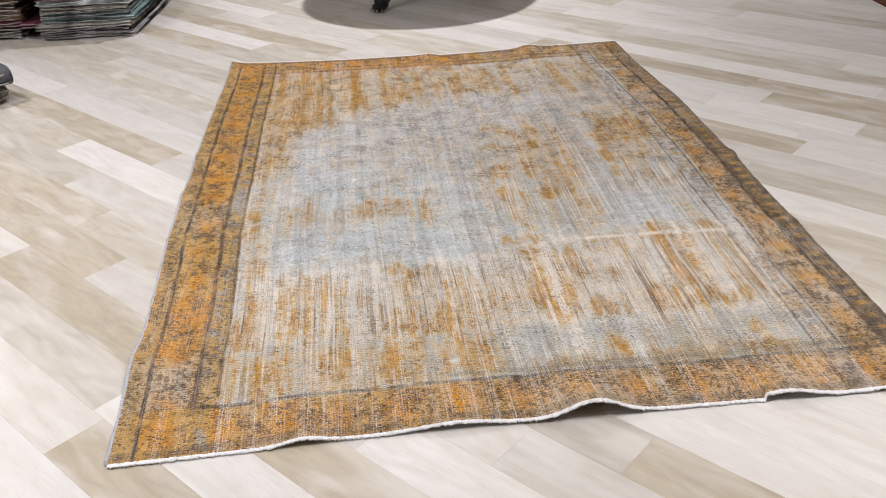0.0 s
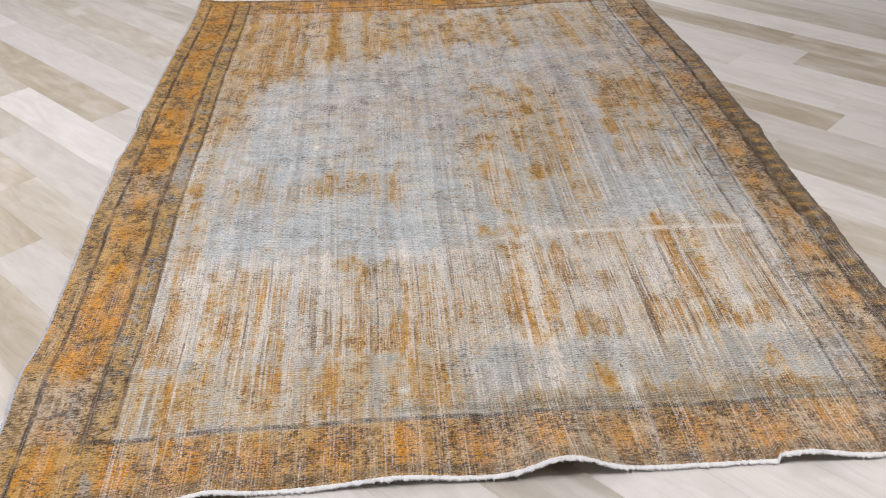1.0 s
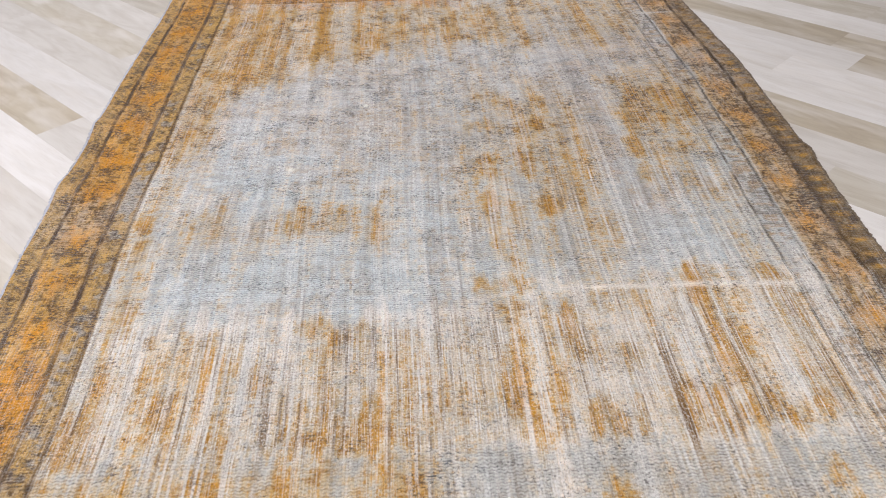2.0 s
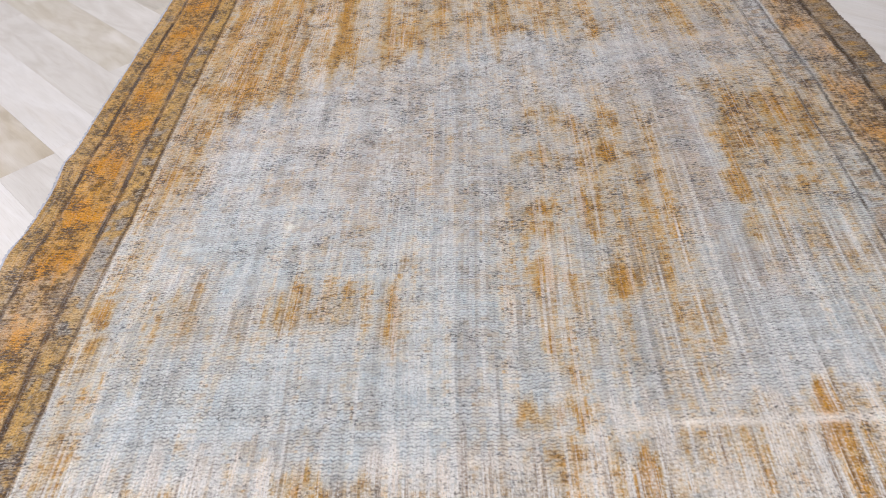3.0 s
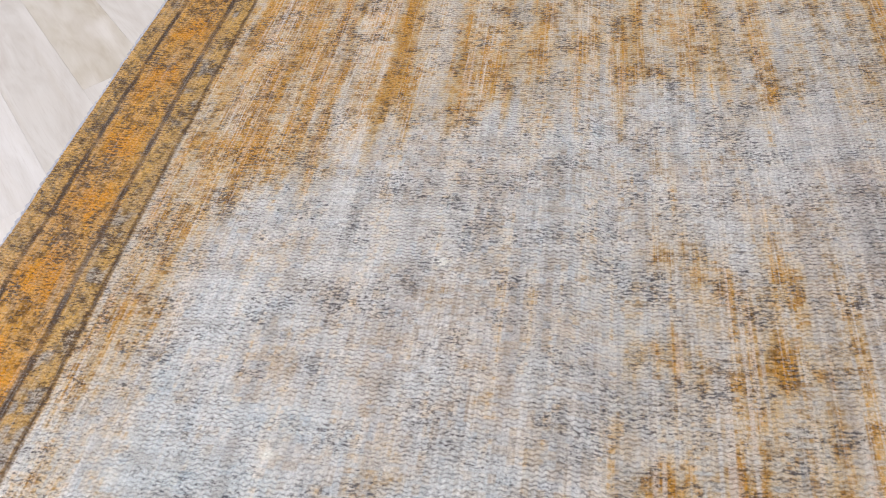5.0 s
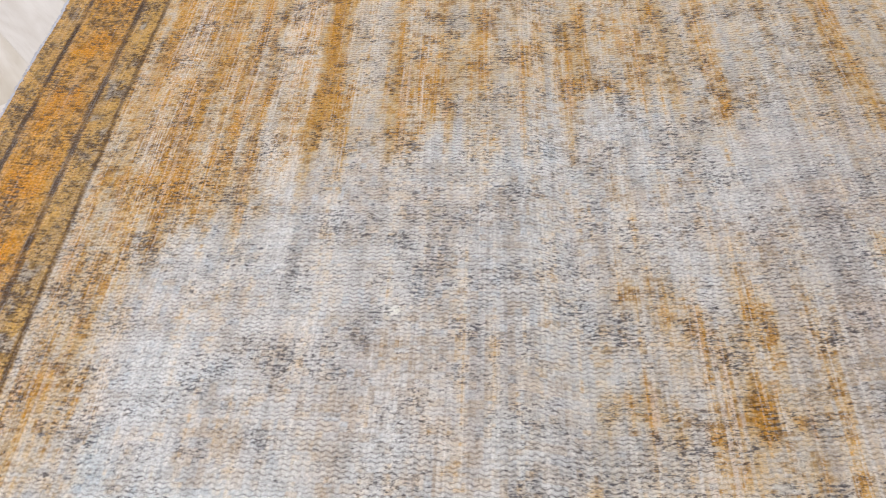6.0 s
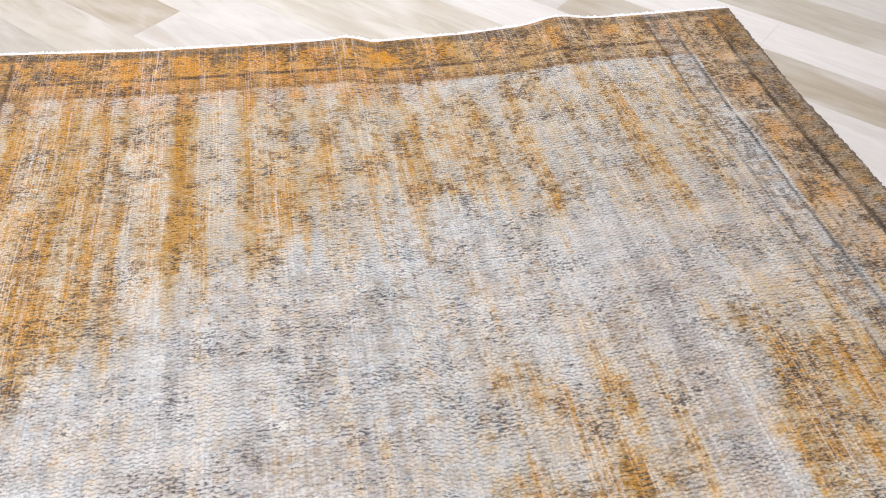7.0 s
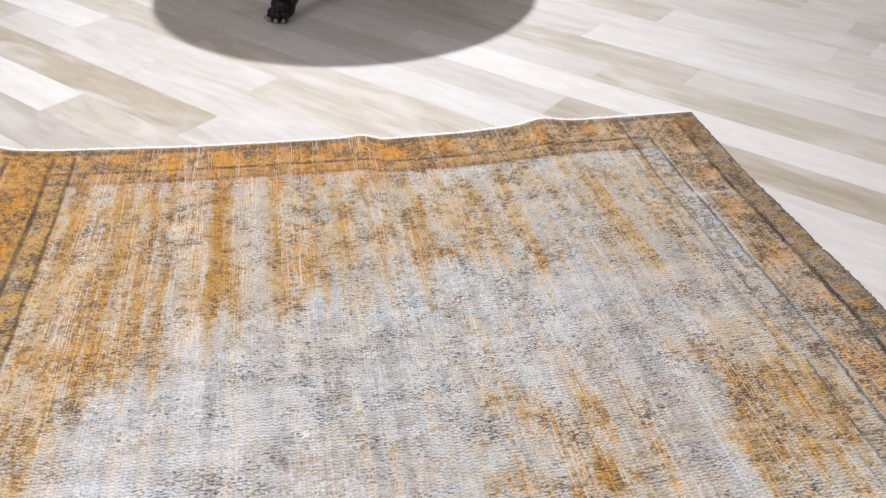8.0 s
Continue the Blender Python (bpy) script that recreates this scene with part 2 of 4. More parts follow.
def bell(x, c, w):
    return np.exp(-((x - c) / w) ** 2)


def rug_surface(u, v):
    """Place of the rug's top at (u, v) in 0..1: u across, v from the front edge to the back."""
    yf, yb = np.interp(u, FRONT_U, FRONT_Y), np.interp(u, BACK_U, BACK_Y)
    y = yf + (yb - yf) * v
    xl, xr = np.interp(y, LEFT_Y, LEFT_X), np.interp(y, RIGHT_Y, RIGHT_X)
    x = xl + (xr - xl) * u
    front, back = np.exp(-(v / 0.034) ** 1.3), np.exp(-((1 - v) / 0.05) ** 1.4)
    z = 0.007 + front * (0.042 * bell(u, 0.568, 0.040) + 0.022 * bell(u, 0.80, 0.045) * (u > 0.775) + 0.012 * bell(u, 0.40, 0.05)
                         + 0.014 * bell(u, 0.225, 0.03) + 0.006 * bell(u, 0.93, 0.05))
    z = z + back * (0.007 * bell(u, 0.51, 0.02) + 0.014 * bell(u, 0.77, 0.03) + 0.010 * bell(u, 0.0, 0.02))
    side_r, side_l = np.exp(-((1 - u) / 0.05) ** 1.4), np.exp(-(u / 0.05) ** 1.4)
    z = z + side_r * (0.012 * bell(v, 0.475, 0.014) + 0.008 * bell(v, 0.70, 0.05))
    z = z + side_l * (0.012 * bell(v, 0.58, 0.02) + 0.012 * bell(v, 0.46, 0.025) + 0.016 * bell(v, 0.125, 0.03))
    ridge = 0.255 + 0.03 * np.clip(u - 0.45, 0, 0.2) / 0.2
    z = z + 0.005 * bell(v, ridge, 0.012) * np.clip((u - 0.15) * 3, 0, 1) + 0.0025 * np.sin(9 * u + 14 * v) * np.sin(21 * v - 3 * u)
    return x, y, z


def lattice(u, v, nu, nv, seed):
    """Smooth random values in 0..1, nu by nv cells over the rug."""
    g = np.random.default_rng(seed).random((nv + 2, nu + 2))
    x, y = np.clip(u, 0, 1) * nu, np.clip(v, 0, 1) * nv
    i, j = np.floor(x).astype(int), np.floor(y).astype(int)
    fx, fy = x - i, y - j
    fx, fy = fx * fx * (3 - 2 * fx), fy * fy * (3 - 2 * fy)
    return (g[j, i] * (1 - fx) + g[j, i + 1] * fx) * (1 - fy) + (g[j + 1, i] * (1 - fx) + g[j + 1, i + 1] * fx) * fy


def ramp(x, a, b):
    t = np.clip((x - a) / (b - a), 0, 1)
    return t * t * (3 - 2 * t)


# what is left of the dye, as stretches of the rug: u0, u1, v0, v1, amount.  Broad worn zones first.
ZONES = ((0.11, 0.27, 0.68, 0.94, 0.70), (0.25, 0.48, 0.74, 0.94, 0.64), (0.46, 0.66, 0.78, 0.94, 0.46), (0.64, 0.90, 0.76, 0.94, 0.38),
         (0.115, 0.175, 0.48, 0.72, 0.52), (0.775, 0.925, 0.44, 0.675, 0.36), (0.53, 0.72, 0.30, 0.645, 0.31), (0.16, 0.45, 0.352, 0.420, 0.38),
         (0.82, 0.93, 0.15, 0.44, 0.24), (0.12, 0.56, 0.130, 0.244, 0.42), (0.54, 0.96, 0.130, 0.276, 0.42), (0.60, 0.92, 0.138, 0.300, 0.26), (0.12, 0.47, 0.128, 0.158, 0.62),
         (0.10, 0.48, 0.050, 0.128, 0.58), (0.50, 0.96, 0.046, 0.078, 0.46), (0.115, 0.165, 0.13, 0.48, 0.40), (0.60, 0.90, 0.085, 0.13, 0.14))
# streaks that run down from the back border
BACK_STREAKS = ((0.126, 0.152, 0.72, 0.94, 0.66), (0.186, 0.212, 0.74, 0.94, 0.58), (0.222, 0.238, 0.69, 0.90, 0.62), (0.248, 0.263, 0.68, 0.94, 0.78),
                (0.303, 0.322, 0.71, 0.94, 0.86), (0.372, 0.394, 0.75, 0.94, 0.72), (0.424, 0.436, 0.79, 0.94, 0.55), (0.452, 0.470, 0.77, 0.94, 0.66),
                (0.494, 0.508, 0.82, 0.94, 0.48), (0.538, 0.566, 0.782, 0.90, 0.56), (0.628, 0.646, 0.79, 0.92, 0.52), (0.672, 0.686, 0.77, 0.90, 0.44),
                (0.728, 0.742, 0.78, 0.91, 0.40), (0.786, 0.802, 0.75, 0.90, 0.42), (0.846, 0.862, 0.73, 0.90, 0.46))
# spots in the back half
BACK_SPOTS = ((0.540, 0.572, 0.783, 0.800, 0.95), (0.545, 0.590, 0.800, 0.815, 0.80), (0.565, 0.580, 0.855, 0.880, 0.75), (0.624, 0.638, 0.855, 0.888, 0.85),
              (0.652, 0.690, 0.774, 0.788, 0.66), (0.634, 0.666, 0.741, 0.750, 0.55), (0.550, 0.582, 0.628, 0.638, 0.70), (0.574, 0.610, 0.612, 0.640, 0.44),
              (0.652, 0.672, 0.584, 0.630, 0.58), (0.606, 0.660, 0.588, 0.614, 0.46), (0.542, 0.676, 0.553, 0.566, 0.66), (0.534, 0.604, 0.543, 0.570, 0.58),
              (0.636, 0.660, 0.542, 0.573, 0.74), (0.758, 0.788, 0.479, 0.520, 0.80), (0.762, 0.786, 0.430, 0.472, 0.72), (0.832, 0.888, 0.566, 0.624, 0.66),
              (0.790, 0.905, 0.545, 0.636, 0.50), (0.745, 0.800, 0.640, 0.668, 0.34), (0.775, 0.800, 0.52, 0.60, 0.55))
MID_SPOTS = ((0.547, 0.582, 0.482, 0.504, 0.80), (0.550, 0.584, 0.449, 0.482, 0.58), (0.604, 0.632, 0.456, 0.508, 0.82), (0.660, 0.688, 0.476, 0.508, 0.56),
             (0.546, 0.584, 0.408, 0.432, 0.66), (0.618, 0.654, 0.384, 0.420, 0.78), (0.588, 0.604, 0.366, 0.420, 0.62), (0.672, 0.688, 0.398, 0.412, 0.60),
             (0.557, 0.579, 0.318, 0.356, 0.58), (0.590, 0.606, 0.328, 0.342, 0.58), (0.126, 0.152, 0.386, 0.414, 0.92), (0.126, 0.150, 0.350, 0.376, 0.72),
             (0.308, 0.342, 0.368, 0.420, 0.60), (0.368, 0.384, 0.361, 0.412, 0.62), (0.388, 0.400, 0.363, 0.411, 0.62), (0.410, 0.430, 0.357, 0.416, 0.78),
             (0.184, 0.240, 0.366, 0.420, 0.42), (0.380, 0.387, 0.468, 0.508, 0.42), (0.534, 0.596, 0.284, 0.302, 0.86))
# the scrubbed band before the front border
FRONT_SPOTS = ((0.120, 0.164, 0.131, 0.180, 0.84), (0.134, 0.156, 0.165, 0.206, 0.66), (0.198, 0.230, 0.158, 0.184, 0.74), (0.240, 0.251, 0.160, 0.184, 0.70),
               (0.290, 0.316, 0.180, 0.216, 0.66), (0.296, 0.424, 0.136, 0.150, 0.62), (0.345, 0.354, 0.134, 0.182, 0.84), (0.369, 0.385, 0.132, 0.186, 0.90),
               (0.400, 0.428, 0.130, 0.186, 0.84), (0.337, 0.418, 0.234, 0.256, 0.60), (0.546, 0.572, 0.156, 0.196, 0.95), (0.548, 0.568, 0.19, 0.232, 0.60),
               (0.572, 0.596, 0.138, 0.178, 0.74), (0.614, 0.640, 0.205, 0.262, 0.92), (0.618, 0.652, 0.132, 0.168, 0.92), (0.673, 0.692, 0.196, 0.222, 0.74))
RIGHT_SPOTS = ((0.758, 0.788, 0.256, 0.306, 0.84), (0.768, 0.781, 0.228, 0.242, 0.95), (0.762, 0.800, 0.174, 0.240, 0.74), (0.700, 0.736, 0.126, 0.178, 0.72),
               (0.734, 0.758, 0.139, 0.176, 0.76), (0.770, 0.814, 0.140, 0.164, 0.86), (0.812, 0.833, 0.146, 0.164, 0.84), (0.832, 0.856, 0.139, 0.162, 0.90),
               (0.624, 0.650, 0.072, 0.106, 0.74), (0.813, 0.832, 0.092, 0.108, 0.66), (0.552, 0.567, 0.102, 0.118, 0.56), (0.788, 0.850, 0.062, 0.078, 0.66),
               (0.845, 0.875, 0.245, 0.300, 0.66), (0.735, 0.750, 0.255, 0.300, 0.45), (0.695, 0.710, 0.200, 0.270, 0.55))
# pale columns where the foundation shows, and blue threads
PALE = ((0.158, 0.180, 0.72, 0.93, 0.50), (0.266, 0.300, 0.71, 0.98, 0.62), (0.332, 0.366, 0.76, 0.94, 0.46), (0.400, 0.418, 0.76, 0.94, 0.40),
        (0.164, 0.182, 0.182, 0.254, 1.0), (0.283, 0.300, 0.030, 0.250, 0.62), (0.316, 0.323, 0.030, 0.125, 0.60), (0.577, 0.594, 0.080, 0.282, 0.90),
        (0.644, 0.670, 0.160, 0.204, 0.95), (0.648, 0.670, 0.060, 0.138, 0.66), (0.113, 0.122, 0.418, 0.482, 1.0), (0.178, 0.194, 0.535, 0.606, 0.62),
        (0.182, 0.202, 0.410, 0.442, 0.70), (0.43, 0.54, 0.186, 0.262, 0.42), (0.30, 0.34, 0.205, 0.262, 0.50), (0.690, 0.760, 0.180, 0.258, 0.50), (0.805, 0.84, 0.17, 0.258, 0.55))
BLUE = ((0.522, 0.556, 0.705, 0.718, 0.90), (0.515, 0.542, 0.610, 0.628, 0.80), (0.514, 0.540, 0.522, 0.538, 0.85), (0.515, 0.540, 0.568, 0.582, 0.70),
        (0.40, 0.47, 0.60, 0.64, 0.34), (0.888, 0.945, 0.650, 0.700, 0.80), (0.20, 0.52, 0.425, 0.475, 0.40), (0.645, 0.70, 0.425, 0.465, 0.70),
        (0.20, 0.50, 0.262, 0.345, 0.36), (0.50, 0.76, 0.305, 0.355, 0.34), (0.46, 0.52, 0.095, 0.125, 0.55), (0.64, 0.74, 0.355, 0.400, 0.34), (0.47, 0.53, 0.36, 0.82, 0.22), (0.64, 0.68, 0.165, 0.20, 0.5))


def rug_pattern(u, v):
    """Dye, knot density, bare warp and ink tint over the rug."""
    qu, qv = np.floor(u * 372) / 372, np.floor(v * 396) / 396
    knot = np.random.default_rng(10).random((397, 373))[np.floor(v * 396).astype(int), np.floor(u * 372).astype(int)]

    def norm(x, gain=2.2):
        return np.clip(0.5 + (x - 0.5) * gain, 0, 1)

    # threads: long and short runs along the warp, runs along the weft, clumps of knots
    long_warp = norm(0.45 * lattice(qu, v, 80, 5, 51) + 0.55 * lattice(qu, v, 186, 9, 52))
    short_warp = norm(0.5 * lattice(qu, v, 93, 22, 6) + 0.5 * lattice(qu, v, 186, 34, 22))
    weft = norm(0.4 * lattice(u, qv, 14, 99, 54) + 0.6 * lattice(u, qv, 40, 198, 55))
    dashes = norm(0.4 * lattice(u, qv, 90, 396, 25) + 0.6 * lattice(u, qv, 180, 396, 26), 1.6)
    clump = norm(0.5 * lattice(u, v, 60, 80, 7) + 0.5 * lattice(u, v, 130, 160, 8))
    cloud = norm(0.6 * lattice(u, v, 18, 26, 16) + 0.4 * lattice(u, v, 44, 60, 17))
    scrubbed = ramp(v + 0.02 * (short_warp - 0.5), 0.118, 0.140) * (1 - ramp(v + 0.05 * (short_warp - 0.5) - 0.04 * ramp(u, 0.5, 0.62), 0.235, 0.275))
    # ragged borders of all patches, longer along the warp
    wu = u + 0.012 * (lattice(u, v, 60, 40, 1) - 0.5) + 0.008 * (lattice(u, v, 180, 200, 2) - 0.5)
    wv = v + 0.022 * (lattice(qu, v, 93, 20, 3) - 0.5) + 0.014 * (lattice(qu, v, 186, 60, 4) - 0.5)

    def box(u0, u1, v0, v1, su, sv):
        return ramp(wu, u0 - su, u0 + su) * (1 - ramp(wu, u1 - su, u1 + su)) * ramp(wv, v0 - sv, v0 + sv) * (1 - ramp(wv, v1 - sv, v1 + sv))

    def spread(table, su, sv):
        total = 0 * u
        for u0, u1, v0, v1, amount in table:
            total = np.maximum(total, amount * box(u0, u1, v0, v1, su, sv))
        return total

    hem = 0.10 * (0.5 * lattice(qu, v, 48, 3, 65) + 0.5 * lattice(qu, v, 120, 4, 66) - 0.5)
    ragged, wv = wv, wv + hem
    zone = spread(ZONES[:8], 0.030, 0.045)
    wv = ragged
    zone = np.maximum(zone, spread(ZONES[8:], 0.030, 0.020))
    spots = np.maximum(spread(BACK_STREAKS, 0.010, 0.040), np.maximum(spread(BACK_SPOTS, 0.012, 0.012), spread(MID_SPOTS, 0.012, 0.012)))
    spots = np.maximum(spots, np.maximum(1.12 * spread(FRONT_SPOTS, 0.009, 0.010), 1.12 * spread(RIGHT_SPOTS, 0.011, 0.012)))
    pale = spread(PALE, 0.005, 0.012) * (0.35 + 0.75 * short_warp)
    blue = spread(BLUE, 0.022, 0.016)

    stripe = norm(0.5 * lattice(qu, v, 36, 4, 29) + 0.5 * lattice(qu, v, 93, 6, 30), 2.6)
    zone = zone * (0.58 + 0.44 * stripe) * (0.85 + 0.3 * weft)
    amount = np.maximum(zone, 0.45 * zone + 0.66 * spots) * (1 - 0.65 * pale) + 0.05 + 0.10 * (cloud - 0.4)
    thread = norm(0.6 * lattice(qu, v, 372, 5, 63) + 0.4 * lattice(qu, v, 372, 16, 64), 1.5)
    grain = 0.26 * short_warp + 0.16 * long_warp + 0.14 * thread + 0.20 * dashes + 0.07 * clump + 0.17 * knot
    grain = norm(grain, 1.7)
    soft = ramp(amount + 0.40 * (grain - 0.5), -0.02, 0.55)
    held = ramp(amount + 0.70 * (grain - 0.5), 0.20, 0.74)
    strong = ramp(amount + 0.70 * (grain - 0.5), 0.40, 0.84)

    def paint(base, much, colour):
        return base + (np.array(lin(*colour)) - base) * np.clip(much, 0, 1)[..., None]

    # faded field: grey, a breath of blue and pink, crossed by pale and dull threads
    dye = np.ones((*u.shape, 3)) * np.array(lin(207, 213, 217))
    warm = ramp(v + 0.10 * (cloud - 0.5), 0.44, 0.60)
    dye = paint(dye, 0.70 * warm, (211, 207, 205))
    dye = paint(dye, 0.60 * ramp(0.6 * cloud + 0.4 * weft, 0.45, 0.85) * (0.35 + 0.65 * ramp(u, 0.55, 0.75)), (204, 189, 182))
    blue = np.clip(blue * (0.3 + 0.9 * grain) + 0.34 * (1 - 0.55 * warm) * ramp(0.4 * clump + 0.3 * weft + 0.3 * (1 - cloud), 0.52, 0.80), 0, 1) * (1 - 0.8 * held)
    dye = paint(dye, 0.75 * blue, (190, 206, 214))
    fleck = np.random.default_rng(71).random((199, 187))[np.floor(v * 198).astype(int), np.floor(u * 186).astype(int)]
    dye = paint(dye, 0.34 * ramp(fleck + 0.5 * (clump - 0.5), 0.72, 0.95) * (1 - held), (180, 198, 214))
    dye = paint(dye, 0.34 * ramp(1 - fleck + 0.5 * (cloud - 0.5), 0.74, 0.95), (200, 172, 134))
    dye = paint(dye, 0.46 * ramp(0.38 * long_warp + 0.42 * weft + 0.2 * knot, 0.52, 0.85), (224, 226, 229))
    dye = paint(dye, 0.30 * ramp(0.45 * (1 - long_warp) + 0.30 * (1 - weft) + 0.25 * clump, 0.54, 0.82), (176, 160, 140))
    # dimmer light on the right of the field, put into the dye
    dye = paint(dye, 0.25 * box(0.66, 0.78, 0.28, 0.76, 0.05, 0.05), (184, 172, 166))
    dye = paint(dye, 0.62 * box(0.12, 1.0, 0.072, 0.130, 0.02, 0.007) * (0.35 + 0.65 * ramp(u, 0.35, 0.55)), (178, 174, 166))
    cream = np.clip(scrubbed * (0.25 + 0.75 * ramp(u, 0.10, 0.20)) * ramp(0.5 * (1 - short_warp) + 0.3 * weft + 0.2 * knot, 0.30, 0.60) * (1 - 0.45 * held), 0, 1)
    dye = paint(dye, 0.92 * np.maximum(cream, pale * (0.6 + 0.5 * weft)), (238, 226, 216))
    dye = paint(dye, 0.80 * soft * (1 - 0.45 * pale), (212, 188, 146))
    dye = paint(dye, 0.92 * held * (0.55 + 0.45 * ramp(0.5 * lattice(qu, v, 372, 60, 61) + 0.5 * lattice(u, qv, 120, 396, 62), 0.35, 0.6)), (203, 160, 80))
    dye = paint(dye, 0.85 * strong * (0.5 + 0.5 * ramp(grain, 0.3, 0.7)), (195, 138, 36))
    dye = paint(dye, 0.38 * held * ramp(0.55 * dashes + 0.15 * clump + 0.3 * knot, 0.58, 0.72), (126, 92, 50))
    # single warp threads that run on for a long way, bleached or stained
    run = (0.34 + 0.66 * (1 - ramp(v, 0.32, 0.62))) * (0.6 + 0.5 * ramp(cloud, 0.3, 0.7)) + 0.26 * box(0.56, 0.92, 0.28, 0.66, 0.05, 0.05)
    dye = paint(dye, 0.62 * run * ramp(thread, 0.70, 0.88), (230, 230, 231))
    dye = paint(dye, (0.48 + 0.3 * scrubbed) * run * ramp(1 - thread, 0.70, 0.90) * (0.5 + 0.6 * soft), (126, 96, 60))
    dye = paint(dye, 0.50 * box(0.48, 0.97, 0.046, 0.076, 0.05, 0.005), (132, 112, 74))

    # borders: orange ground with blossoms, dark ornament between, guard lines
    eu, ev = u + 0.2 * (wu - u), v + 0.1 * (wv - v)
    side = np.maximum(1 - ramp(eu, 0.116, 0.121), ramp(eu, 0.914, 0.919))
    end = np.maximum(1 - ramp(ev, 0.050, 0.056), ramp(ev, 0.930, 0.935))
    at_end = (v < 0.055) | (v > 0.932)
    band = np.maximum(side, end)
    keep = np.where(v > 0.932, 0.95 - 0.42 * ramp(wu, 0.55, 0.80), np.where(v < 0.055, 0.80 - 0.30 * ramp(wu, 0.40, 0.55) + 0.2 * (1 - ramp(wu, 0.05, 0.2)),
           np.where(u < 0.5, 0.88 - 0.42 * box(-0.1, 0.14, 0.37, 0.46, 0.02, 0.03) - 0.50 * box(-0.1, 0.14, 0.05, 0.128, 0.02, 0.005) - 0.20 * box(-0.1, 0.12, 0.55, 0.62, 0.02, 0.03),
                    0.44 - 0.20 * box(0.85, 1.1, 0.085, 0.15, 0.03, 0.012) - 0.22 * box(0.85, 1.1, 0.64, 0.72, 0.03, 0.03) - 0.10 * ramp(v, 0.5, 0.6))))
    checks = ramp(0.6 * long_warp + 0.4 * short_warp, 0.55, 0.80) * np.where(v < 0.055, 0.55, 0.40) * np.where(at_end, 1, 0.4)
    ground = np.clip(keep + 0.15 + 0.7 * (grain - 0.5), 0, 1) * (1 - 0.6 * checks)
    dye = paint(dye, 0.45 * band, (190, 176, 158))
    dye = paint(dye, 0.92 * band * ground, (208, 159, 66))
    phase = np.where(v > 0.5, wu - 0.1775, wu - 0.415) / 0.0725
    across_end = np.where(v > 0.5, (wv - 0.977) / 0.017, (wv - 0.028) / 0.018)
    bloom_end = bell(np.abs((phase + 0.5) % 1 - 0.5), 0, 0.27) * bell(across_end, 0, 0.95)
    across_side = np.where(u < 0.5, (wu - 0.057) / 0.024, (wu - 0.944) / 0.024)
    turn_v = wv * 15.5 + np.where(u < 0.5, 0.0, 0.35)
    bloom_side = bell(np.abs((turn_v + 0.5) % 1 - 0.5), 0, 0.26) * bell(across_side, 0, 1.0)
    bloom = np.where(at_end, bloom_end, bloom_side)
    rich = np.maximum(box(-0.1, 0.087, 0.131, 0.235, 0.004, 0.006), np.maximum((0.85 - 0.35 * ramp(u, 0.15, 0.45)) * box(-0.1, 1.1, -0.1, 0.052, 0.03, 0.004) * ramp(clump + 0.6 * bloom, 0.25, 0.7), 0.8 * box(-0.1, 0.58, 0.956, 1.1, 0.04, 0.003)))
    rich = np.maximum(rich, 0.45 * box(-0.1, 0.087, 0.44, 1.1, 0.006, 0.05))
    dye = paint(dye, band * np.clip(keep + 0.30, 0, 1) * np.clip((0.95 * bloom + 0.62 * rich) * (0.55 + 0.9 * grain), 0, 0.95) * (1 - 0.5 * checks), (214, 146, 32))
    ornament = ramp(0.50 * dashes + 0.10 * clump + 0.40 * knot - 0.18 * bloom - 0.04 * rich, 0.59, 0.69)
    dye = paint(dye, 0.62 * band * ornament * (1 - 0.4 * checks), (80, 61, 38))
    # outlines of the blossoms and hooked leaves between them
    lx, ly = np.abs((phase + 0.5) % 1 - 0.5) * 2, across_end
    outline = bell(lx + 0.55 * np.abs(ly), 0.72, 0.07) + bell(np.abs(lx - 0.86) + 0.4 * np.abs(ly), 0.22, 0.06)
    sx, sy = across_side, np.abs((turn_v + 0.5) % 1 - 0.5) * 2
    outline = np.where(at_end, outline * (np.abs(ly) < 1.1), (bell(sy + 0.55 * np.abs(sx), 0.74, 0.08) + bell(np.abs(sy - 0.9) + 0.4 * np.abs(sx), 0.25, 0.07)) * (np.abs(sx) < 1.1))
    dye = paint(dye, 0.58 * np.clip(outline, 0, 1) * band * ramp(0.4 * clump + 0.25 * knot + 0.35 * dashes, 0.34, 0.50), (74, 54, 32))
    dye = paint(dye, 0.70 * box(0.06, 0.62, 0.934, 0.954, 0.05, 0.002) * (0.4 + 0.8 * grain), (198, 132, 54))
    dye = paint(dye, 0.30 * box(0.62, 0.96, 0.934, 0.954, 0.05, 0.002) * (0.4 + 0.8 * grain), (150, 120, 84))
    dye = paint(dye, 0.45 * box(0.09, 0.58, 0.912, 0.932, 0.03, 0.006) * (0.4 + 0.8 * short_warp), (204, 138, 64))

    def line_u(c, width, much, colour, v0=0.045, v1=0.985):
        nonlocal dye
        wave = c + 0.0020 * (lattice(u, v, 3, 40, int(c * 1000)) - 0.5) + 0.0016 * (lattice(u, qv, 3, 396, int(c * 1000) + 5) - 0.5)
        worn = 0.40 + 0.85 * lattice(u, v, 4, 90, int(c * 1000) + 1)
        dye = paint(dye, much * worn * np.exp(-((u - wave) / width) ** 4) * (v > v0) * (v < v1), colour)

